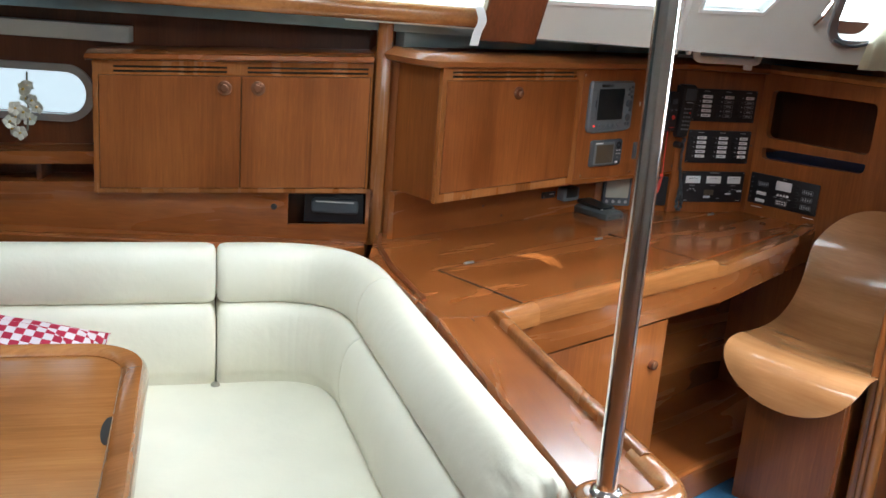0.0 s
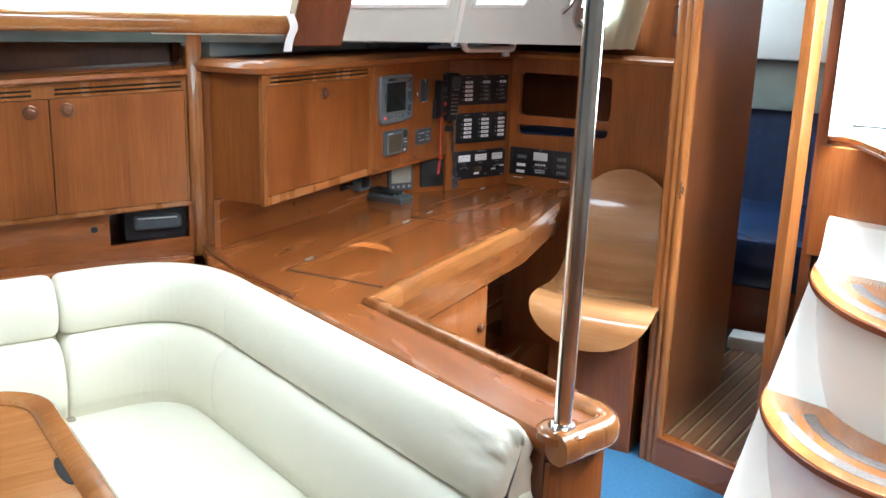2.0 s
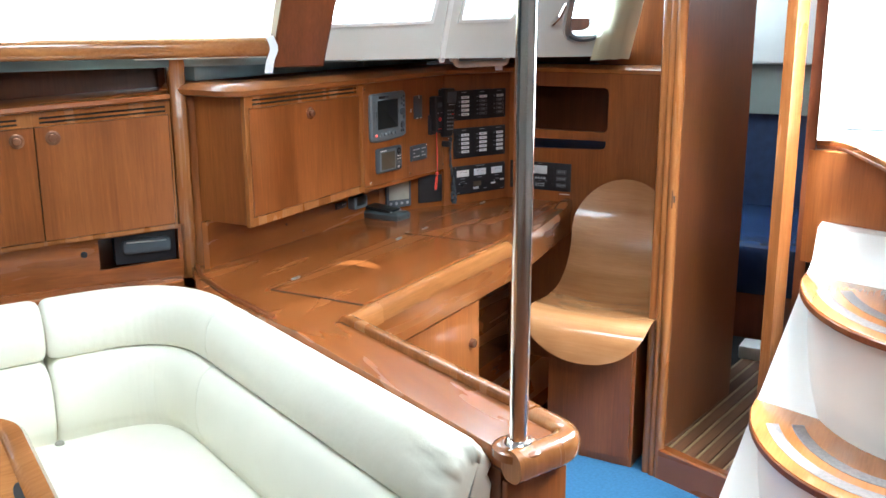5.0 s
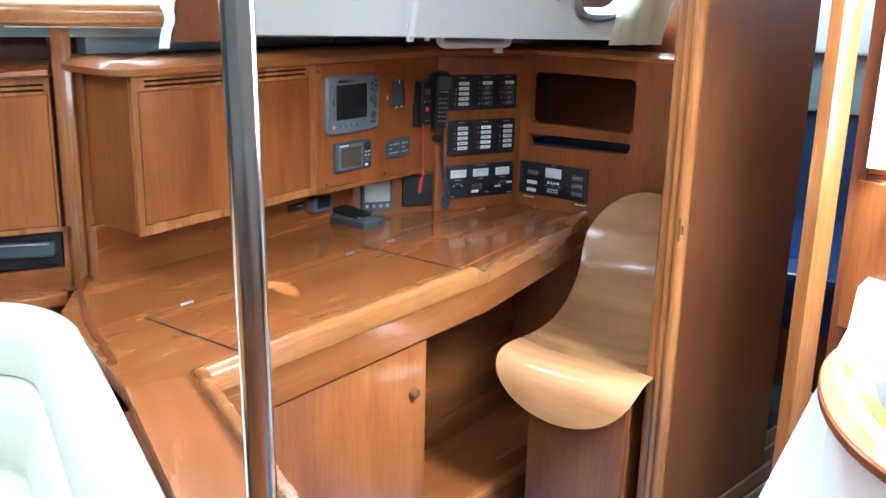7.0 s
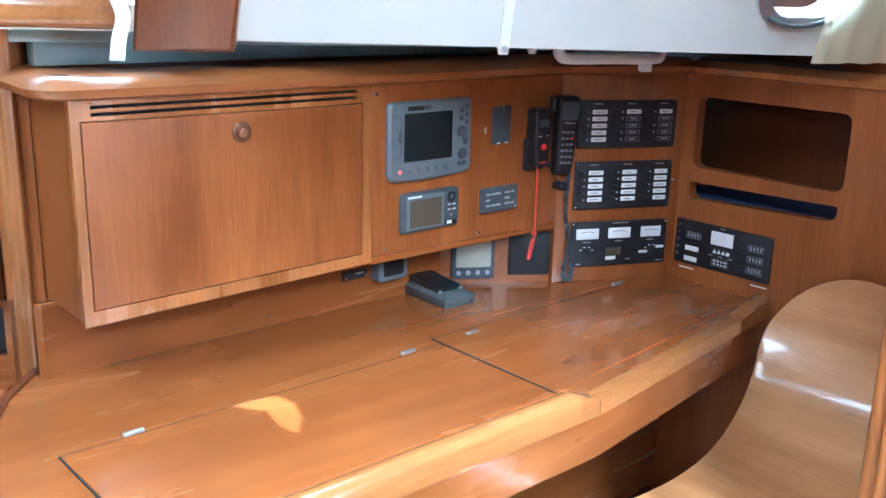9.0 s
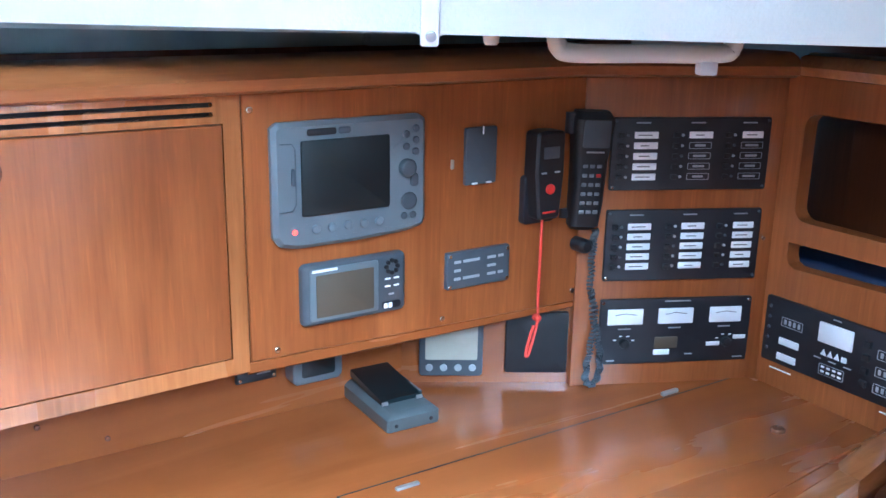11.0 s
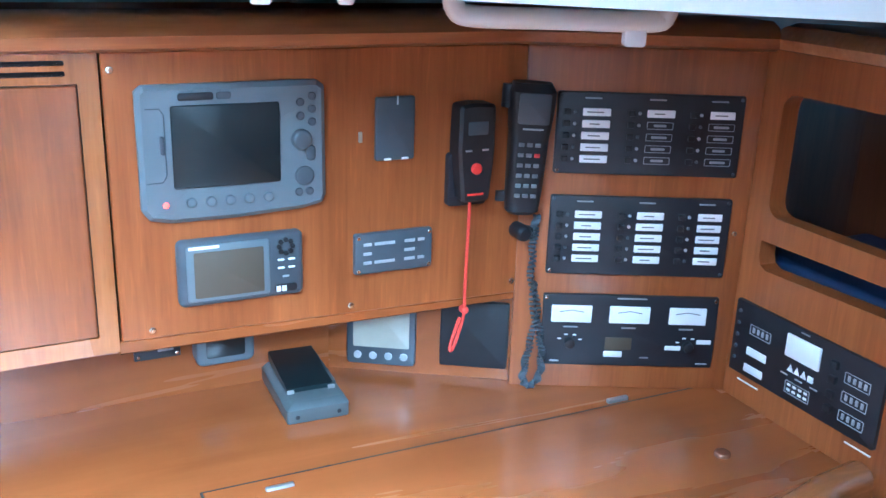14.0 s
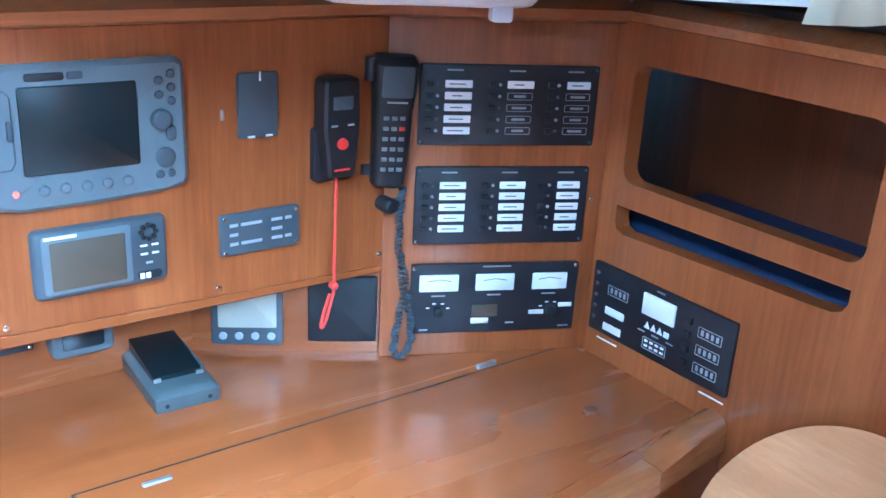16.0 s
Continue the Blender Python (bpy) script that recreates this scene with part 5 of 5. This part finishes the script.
bar(mt, FUSE, 0.052, 0.833, 0.014, 0.0025, INK, name="print_bar")
bar(mt, FUSE, 0.276, 0.833, 0.018, 0.002, INK, name="print_bar")
for a, b in ((0.034, 0.832), (0.034, 0.9355), (0.287, 0.9355)):
    bm = nb()
    disc(bm, FUSE, a, b, 0.006, 0.0078, 0.003, 10)
    part("screw", bm, CHROME, mt)

BULK_WALL = BULK
BULK = BULK @ Matrix.Translation((0.001, 0.026, 0)) @ Matrix.Diagonal((0.975, 0.975, 1, 1))
sp = thing("shore_power_panel", BULK @ V((0.15, 0.83, 0)), "black shore power panel with gauge and warning labels", "power panel")
bm = nb()
plate(bm, BULK, 0.012, 0.287, 0.826, 0.942, 0.0, 0.006, 0.003, 0.001)
part("faceplate", bm, BLACK, sp)
bar(sp, BULK, 0.151, 0.911, 0.062, 0.034, WHITE, 0.006, "gauge", 0.003)
bar(sp, BULK, 0.150, 0.937, 0.016, 0.0022, INK, name="heading_bar")
for a, b, w, h in ((0.065, 0.869, 0.040, 0.0125), (0.063, 0.841, 0.038, 0.0125)):
    bar(sp, BULK, a, b, w, h, WHITE)
for a, b in ((0.067, 0.904), (0.246, 0.906), (0.246, 0.878), (0.246, 0.850)):
    ring(sp, BULK, a, b, 0.042, 0.016)
    for k in range(4):
        bar(sp, BULK, a - 0.0135 + 0.009 * k, b, 0.005, 0.009, INK, name="print_bar", t=0.0004)
for k in range(3):
    bm = nb()
    w0 = 0.132 + 0.0125 * k
    prism(bm, [(w0 - 0.0055, 0.872), (w0 + 0.0055, 0.872), (w0, 0.883)], 0.006, 0.007, 0.0003, BULK)
    part("warning_triangle", bm, WHITE, sp)
bar(sp, BULK, 0.170, 0.876, 0.010, 0.009, WHITE, name="print_bar")
for k in range(3):
    bar(sp, BULK, 0.122 + 0.028 * k, 0.865, 0.014, 0.002, INK, name="print_bar")
ring(sp, BULK, 0.150, 0.848, 0.046, 0.019)
for k in range(4):
    for j in range(2):
        bar(sp, BULK, 0.134 + 0.0105 * k, 0.852 - 0.008 * j, 0.007, 0.004, WHITE, name="print_bar", t=0.0004)
for k in range(5):
    bm = nb()
    disc(bm, BULK, 0.022, 0.925 - 0.019 * k, 0.006, 0.009, 0.003, 8)
    part("indicator", bm, GREYD, sp)
for k in range(4):
    bm = nb()
    plate(bm, BULK, 0.202, 0.214, 0.845 + 0.022 * k, 0.856 + 0.022 * k, 0.006, 0.012, 0.001)
    part("rocker_switch", bm, RUBBER, sp)
for a in (0.05, 0.26):
    bm = nb()
    plate(bm, BULK, a - 0.022, a + 0.022, 0.812, 0.8145, 0.0, 0.001, 0.0004)
    tagged(obj("label_strip", bm, WHITE), "thin white printed strip on the bulkhead", "label")

BULK = BULK_WALL
# ---------------------------------------------------------------- bulkhead behind the seat, with open stowage
bm = nb()
HOLE1 = rrect(0.040, 0.428, 1.078, 1.251, 0.022, 5)
HOLE2 = [(0.421, 1.046), (0.036, 1.040), (0.036, 1.015), (0.040, 1.004), (0.052, 0.998), (0.402, 1.010), (0.415, 1.016), (0.421, 1.028)]
holed(bm, BULK, [(-0.06, 0.0), (0.86, 0.0), (0.86, 1.32), (-0.06, 1.32)], [HOLE1, HOLE2], -0.03, 0.0)
struct("wall_seat_bulkhead", bm, WOOD_V, "cherry bulkhead with open stowage slots", "wall", 30)
# Dark wood puts the shade inside the enclosed stowage into the colour.
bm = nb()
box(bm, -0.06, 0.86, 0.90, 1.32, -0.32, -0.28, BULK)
struct("wall_stowage_back", bm, DARKWOOD, "wooden back of the stowage, dark to carry its shade", "wall")
bm = nb()
plate(bm, BULK, -0.04, 0.50, 0.90, 1.005, -0.28, -0.05, 0.03, 0.01)
tagged(obj("stowed_cushion", bm, DARKBLUE), "dark blue cushion lying in the stowage", "cushion")
bm = nb()
box(bm, 0.36, 0.90, 1.32, 1.95, -0.10, -0.06, BULK)
struct("wall_upper_bulkhead", bm, WOOD_V, "cherry bulkhead over the stowage", "wall")
fr = thing("vent_grille", BULK @ V((0.70, 1.42, -0.05)), "small framed ventilation grille on the bulkhead", "vent")
bm = nb()
holed(bm, BULK, rrect(0.63, 0.79, 1.415, 1.53, 0.006), [rrect(0.645, 0.775, 1.428, 1.517, 0.003)], -0.06, -0.045)
part("frame", bm, DARKWOOD, fr)
bm = nb()
plate(bm, BULK, 0.645, 0.775, 1.428, 1.517, -0.06, -0.056)
part("backing", bm, LCD, fr)
for k in range(6):
    bm = nb()
    plate(bm, BULK, 0.645, 0.775, 1.432 + 0.0145 * k, 1.440 + 0.0145 * k, -0.056, -0.049, 0.001)
    part("slat", bm, INK, fr)

# strip lamp under the side deck
lamp = thing("strip_lamp", (3.55, 2.49, 1.37), "white tubular reading lamp under the side deck", "lamp")
LM = wall_frame(3.446, 2.536, 0.216, -0.091, 1.355)
bm = nb()
tube(bm, [LM @ V(p) for p in spline([(-0.006, 0.028, 0), (-0.002, 0.008, 0), (0.02, 0.0, 0), (0.117, 0.0, 0), (0.22, 0.0, 0), (0.236, 0.008, 0), (0.24, 0.028, 0)], 5)], 0.0125, 12)
part("tube", bm, GEL, lamp)
bm = nb()
plate(bm, LM, 0.19, 0.215, -0.028, -0.008, -0.008, 0.008, 0.004)
part("switch", bm, WHITE, lamp, "small white switch")
bm = nb()
disc(bm, Matrix.Translation((3.29, 2.47, 1.385)) @ Matrix.Rotation(math.pi, 4, "X"), 0, 0, -0.006, 0.012, 0.010, 16, 0.7)
tagged(obj("cable_clip", bm, GEL), "small white plastic clip under the side deck", "clip")

# ---------------------------------------------------------------- navigator's seat
base = thing("seat_base", (3.6, 1.95, 0), "dark cherry box base under the moulded seat", "seat base")
bm = nb()
prism(bm, [(3.335, 1.79), (3.345, 2.11), (3.936, 2.13), (3.936, 1.79)], 0.0, 0.485, 0.004)
part("body", bm, WOOD_V, base)
bm = nb()
prism(bm, [(3.325, 1.80), (3.335, 2.105), (3.3445, 2.105), (3.3345, 1.80)], 0.03, 0.455, 0.003)
part("front_panel", bm, WOOD_V, base)
chair = thing("navigator_seat", (3.6, 1.97, 0.49), "moulded plywood seat shell with drooping rounded front", "seat")
pts = [(3.905, 0.907), (3.880, 0.84), (3.845, 0.75), (3.790, 0.65), (3.700, 0.58), (3.580, 0.545), (3.440, 0.542), (3.330, 0.555), (3.265, 0.556), (3.222, 0.540), (3.198, 0.505), (3.188, 0.46), (3.184, 0.405)]
raw = spline(pts, 12)
cr = [0.0]
for p, q in zip(raw, raw[1:]):
    cr.append(cr[-1] + (q - p).length)
way = []
for k in range(61):
    t = k / 60
    t = 0.5 - 0.5 * math.cos(math.pi * t)
    s = t * cr[-1]
    i = max(j for j in range(len(raw) - 1) if cr[j] <= s + 1e-9)
    way.append(raw[i].lerp(raw[i + 1], min(1, (s - cr[i]) / max(1e-9, cr[i + 1] - cr[i]))))
bm = nb()
rows = []
cum = [0]
for p, q in zip(way, way[1:]):
    cum.append(cum[-1] + (q - p).length)
for i, p in enumerate(way):
    s = cum[i] / cum[-1]
    hw = 0.205
    if s < 0.22:
        k = 1 - s / 0.22
        hw = 0.205 * math.sqrt(max(0.0, 1 - k ** 2))
    e = cum[-1] - cum[i]
    if e < 0.16:
        k = 1 - e / 0.16
        hw = 0.215 * math.sqrt(max(0.0, 1 - k ** 2))
    elif s > 0.5:
        hw = 0.205 + 0.010 * min(1, (s - 0.5) / 0.25)
    cy = 2.028 - 0.093 * min(1, max(0, (s - 0.15) / 0.6))
    hw = max(hw, 0.006)
    row = []
    for j in range(17):
        v = j / 8 - 1
        dish = 0.020 * (1 - v * v) * min(1, hw / 0.2) ** 2 * (1 if s < 0.75 else max(0, 1 - (s - 0.75) / 0.2))
        row.append(bm.verts.new((p.x + dish * (0.9 if s < 0.45 else 0.0), cy + v * hw, p.y - dish * (0.0 if s < 0.45 else 0.6))))
    rows.append(row)
for r0, r1 in zip(rows, rows[1:]):
    for j in range(16):
        bm.faces.new((r0[j], r0[j + 1], r1[j + 1], r1[j]))
bmesh.ops.solidify(bm, geom=bm.faces[:], thickness=0.013)
part("shell", bm, SEATWOOD, chair, "bent plywood shell", 60)

# ---------------------------------------------------------------- partition, doorway and aft passage
bm = nb()
prism(bm, [(3.345, 1.685), (3.345, 1.745), (3.94, 1.745), (3.94, 1.60)], 0.0, 1.95, 0.003)
struct("wall_partition", bm, PARTN, "dark varnished mahogany partition", "wall")
bm = nb()
for x, y, r in ((3.338, 1.735, 0.018), (3.322, 1.712, 0.013), (3.318, 1.688, 0.017)):
    loft(bm, [[V((x + r * math.cos(6.2832 * i / 16), y + r * math.sin(6.2832 * i / 16), z)) for i in range(16)] for z in (0.0, 1.95)])
keep = struct("door_trim", bm, TRIM_V, "moulded cherry door trim on the partition end", "trim")
bm = nb()
plate(bm, wall_frame(3.303, 1.690, 0.5, -0.866), 0.000, 0.016, 0.930, 0.990, 0.0, 0.004, 0.003)
part("latch_plate", bm, BRASS, keep, "small tarnished latch plate")
# Latch hole shade as a near-black plate, not an opening.
bm = nb()
plate(bm, wall_frame(3.303, 1.690, 0.5, -0.866), 0.005, 0.012, 0.948, 0.972, 0.0035, 0.0048, 0.002)
part("latch_hole", bm, GAP, keep, "near-black plate for the shaded latch hole")
bm = nb()
prism(bm, [(3.302, 1.69), (3.172, 1.36), (3.215, 1.345), (3.345, 1.675)], 0.0, 0.108, 0.006)
struct("door_sill", bm, WOOD_S, "raised cherry threshold of the aft cabin", "threshold")
bm = nb()
prism(bm, [(3.182, 1.364), (3.173, 1.335), (3.226, 1.312), (3.240, 1.345)], 0.0, 1.95, 0.008)
struct("door_jamb", bm, TRIM_V, "pale cherry door jamb beside the companionway", "door jamb")
bm = nb()
prism(bm, [(3.215, 1.345), (3.345, 1.678), (3.94, 1.598), (3.94, 4.2), (6.6, 4.2), (6.6, 1.20), (3.25, 1.20)], -0.02, 0.088, 0.001)
aftf = struct("floor_aft", bm, GAP, "dark joints of the teak cabin sole", "floor")
bm = nb()
box(bm, 3.26, 6.6, 1.27, 1.30, 0.0, 1.95, bev=0)
struct("wall_companionway_side", bm, DARKWOOD, "dark wood side of the companionway", "wall")
bm = nb()
box(bm, 4.34, 4.37, 1.72, 2.12, 0.0, 1.95, bev=0)
box(bm, 4.34, 4.37, 2.12, 4.2, 0.0, 1.38, bev=0)
struct("wall_aft_cabin", bm, DARKWOOD, "dark aft cabin bulkhead", "wall")
# aft cabin seen through the doorway
bunk = thing("aft_bunk", (5.0, 1.6, 0.088), "dark blue vinyl bunk in the aft cabin", "bunk")
bm = nb()
box(bm, 4.62, 6.5, 1.31, 2.6, 0.30, 0.53, bev=0.03)
part("mattress", bm, BLUEVIN, bunk)
bm = nb()
box(bm, 4.66, 6.5, 1.31, 2.6, 0.088, 0.30)
part("bunk_front", bm, DARKWOOD, bunk)
bm = nb()
box(bm, 4.36, 4.48, 1.44, 1.66, 0.09, 0.15, bev=0.01)
tagged(obj("storage_box", bm, GEL), "low white box on the aft cabin sole", "box")
bm = nb()
box(bm, 5.55, 5.6, 1.2, 2.8, 1.02, 1.28, bev=0.01)
struct("wall_aft_lining", bm, principled("grey_green_lining", (0.22, 0.25, 0.22), 0.6), "grey green lining of the aft cabin", "wall")
bm = nb()
box(bm, 5.45, 5.6, 1.2, 2.8, 1.28, 1.95, bev=0.02)
struct("wall_aft_headliner", bm, HEAD, "white headliner of the aft cabin", "wall")
bm = nb()
box(bm, 5.6, 5.65, 1.2, 2.8, 0.4, 1.1, bev=0)
struct("wall_aft_back", bm, DARKBLUE, "dark blue padded back of the aft bunk", "wall")

# ---------------------------------------------------------------- companionway steps
st = thing("companionway_steps", (2.8, 0.9, 0), "white moulded companionway steps with curved wooden treads", "stairs")
SF, SLt = V((1.0, 0.0)), V((0.0, -1.0))
TIPS = ((2.530, 1.365, 0.250), (2.800, 1.308, 0.537), (3.070, 1.250, 0.824))


def up_edge(k):
    """The left edge of the sloping moulding, k treads up from the lowest."""
    return V((2.530 + 0.270 * k, 1.365 - 0.0575 * k)), 0.250 + 0.287 * k


bm = nb()
loops = []
for q in range(25):
    off = 0.80 * q / 24
    bulge = 0.10 * max(0.0, math.sin(math.pi * q / 24))
    lp = []
    for k, dz, f in ((-0.90, 0.0, 1.0), (-0.6, -0.035, 1.0), (2.25, -0.035, 1.0), (2.32, 0.03, 0.6)):
        p, z = up_edge(k)
        p = p + SLt * off - SF * bulge * f
        lp.append(V((p.x, p.y, max(0.0, z + dz))))
    p, z = up_edge(2.25)
    p = p + SLt * off + SF * 0.6
    lp += [V((p.x, p.y, z + 0.06)), V((p.x, p.y, 0.0))]
    loops.append(lp)
loft(bm, loops)
part("moulding", bm, GEL, st)
for (tx, ty, z), hw, dep in zip(TIPS, (0.39, 0.38, 0.37), (0.42, 0.46, 0.52)):
    T = V((tx, ty))

    def lobe(k, zz, back=0.10):
        c = T + SLt * hw
        f = [c - SLt * hw * k * math.cos(t) - SF * dep * k * max(0.0, math.sin(t)) ** 1.15 for t in [math.pi * i / 28 for i in range(29)]]
        f += [c + SLt * hw * k + SF * back, c - SLt * hw * k + SF * back]
        return [V((p.x, p.y, zz)) for p in f]
    bm = nb()
    loft(bm, [lobe(0.93, max(0.001, z - 0.289)), lobe(0.925, z - 0.16), lobe(0.93, z - 0.06), lobe(0.945, z - 0.024)])
    part("step_body", bm, GEL, st, "white moulded step")
    bm = nb()
    loft(bm, [lobe(0.985, z - 0.024), lobe(1.0, z - 0.020), lobe(1.0, z - 0.006), lobe(0.994, z - 0.0035)])
    part("nosing", bm, DARKWOOD, st, "dark mahogany edge under the tread")
    bm = nb()
    loft(bm, [lobe(0.993, z - 0.0035), lobe(0.990, z - 0.0008), lobe(0.985, z)])
    tr = part("tread", bm, TRIM, st, "curved cherry tread")
    for k0, k1 in ((0.90, 0.82), (0.74, 0.66)):
        bm = nb()
        o, i_ = lobe(k0, z + 0.0012)[3:26], lobe(k1, z + 0.0012)[3:26]
        loft(bm, [o + i_[::-1], [p - V((0, 0, 0.002)) for p in o + i_[::-1]]])
        part("grip_strip", bm, GRIT, tr, "grey non-slip strip")
RIM = spline([(3.268, 1.299), (3.252, 1.200), (2.985, 1.085), (2.740, 0.985), (2.600, 0.840), (2.560, 0.640), (2.600, 0.405)], 6)
rim = [(p.x, p.y) for p in RIM] + [(3.30, 0.405), (3.30, 1.297)]
bm = nb()
prism(bm, rim, 1.150, 1.160, 0.002)
part("nosing", bm, DARKWOOD, st, "dark mahogany edge under the top step")
bm = nb()
prism(bm, rim, 1.1605, 1.178, 0.004)
part("tread", bm, TRIM, st, "curved cherry top step")
bm = nb()
prism(bm, [(3.265, 1.30), (3.00, 0.56), (3.03, 0.55), (3.295, 1.29)], 0.82, 1.149, 0.002)
part("riser", bm, WOOD_V, st, "cherry riser under the top step")
bm = nb()
prism(bm, [(3.23, 1.225), (3.23, 1.265), (3.9, 1.265), (3.9, 0.36), (3.10, 0.36), (3.10, 0.40), (3.58, 0.40), (3.58, 1.225)], 1.18, 1.945, 0.004)
prism(bm, [(3.305, 1.265), (3.305, 0.36), (3.9, 0.36), (3.9, 1.265)], 1.10, 1.174, 0.002)
part("upper_moulding", bm, GEL, st, "white companionway moulding")
bm = nb()
box(bm, 3.560, 3.572, 0.42, 1.21, 1.20, 1.93, bev=0)
tagged(obj("backdrop", bm, SEA), "bright open daylight outside the companionway", "backdrop", "", "structure")
bm = nb()
disc(bm, wall_frame(3.222, 1.20, 0, -1), 0.0, 0.93, 0.0, 0.02, 0.015)
part("catch", bm, CHROME, st, "chrome catch")

# ---------------------------------------------------------------- white orchid spray by the port
orc = thing("orchid_spray", SIDE @ V((-0.9, 1.05, -0.12)), "white artificial orchid spray hanging before the port", "flower")
rng = random.Random(11)
bm = nb()
tube(bm, [SIDE @ V(p) for p in spline([(-0.905, 1.20, -0.13), (-0.90, 1.15, -0.11), (-0.895, 1.09, -0.10), (-0.90, 1.04, -0.10)], 6)], 0.003, 6)
part("stem", bm, STEM, orc)
for k in range(13):
    a, b, c = -0.90 + rng.uniform(-0.05, 0.035), 1.035 + 0.011 * k + rng.uniform(-0.01, 0.01), -0.095 + rng.uniform(-0.02, 0.02)
    if k > 7:
        a = -0.90 + rng.uniform(-0.012, 0.03)
    fm = SIDE @ Matrix.Translation((a, b, c)) @ Matrix.Rotation(rng.uniform(-0.6, 0.6), 4, "X") @ Matrix.Rotation(rng.uniform(-0.6, 0.6), 4, "Y") @ Matrix.Rotation(rng.uniform(0, 6), 4, "Z")
    bm = nb()
    for j in range(5):
        pm_ = fm @ Matrix.Rotation(math.radians(72 * j), 4, "Z")
        cs = [bm.verts.new(pm_ @ V((0.003 + 0.019 * t, (0.011 * math.sin(math.pi * (0.1 + 0.9 * t)) * s_), 0.007 * t * t - 0.003 * abs(s_)))) for t in (0, 0.35, 0.7, 1.0) for s_ in (-1, 0, 1)]
        for r_ in range(3):
            for q_ in range(2):
                bm.faces.new((cs[r_ * 3 + q_], cs[r_ * 3 + q_ + 1], cs[r_ * 3 + q_ + 4], cs[r_ * 3 + q_ + 3]))
    bmesh.ops.solidify(bm, geom=bm.faces[:], thickness=0.0008)
    fl = part("blossom", bm, PETAL, orc)
    bm = nb()
    disc(bm, fm, 0, 0, 0.001, 0.007, 0.0035, 8)
    part("centre", bm, CENTRE, fl)

# ---------------------------------------------------------------- planks of the aft cabin sole
pd = V((0.98, -0.13)).normalized()
pn = V((-pd.y, pd.x))
k = 0
for i in range(10):
    o = V((3.19, 1.325)) + pn * (0.052 * i - 0.05)
    for nm, w0, w1, mat in (("plank", 0.002, 0.040, TEAK), ("inlay_strip", 0.0415, 0.0505, PALE)):
        bm = nb()
        p0, p1 = o + pn * w0, o + pn * w1
        s0 = max(0.03, (3.225 + (o.y - 1.345) * 0.39 - o.x) + 0.01)
        q = [p0 + pd * s0, p0 + pd * 1.9, p1 + pd * 1.9, p1 + pd * s0]
        prism(bm, [tuple(t) for t in q], 0.086, 0.094 if nm == "plank" else 0.0935, 0.001)
        part(nm, bm, mat, aftf)
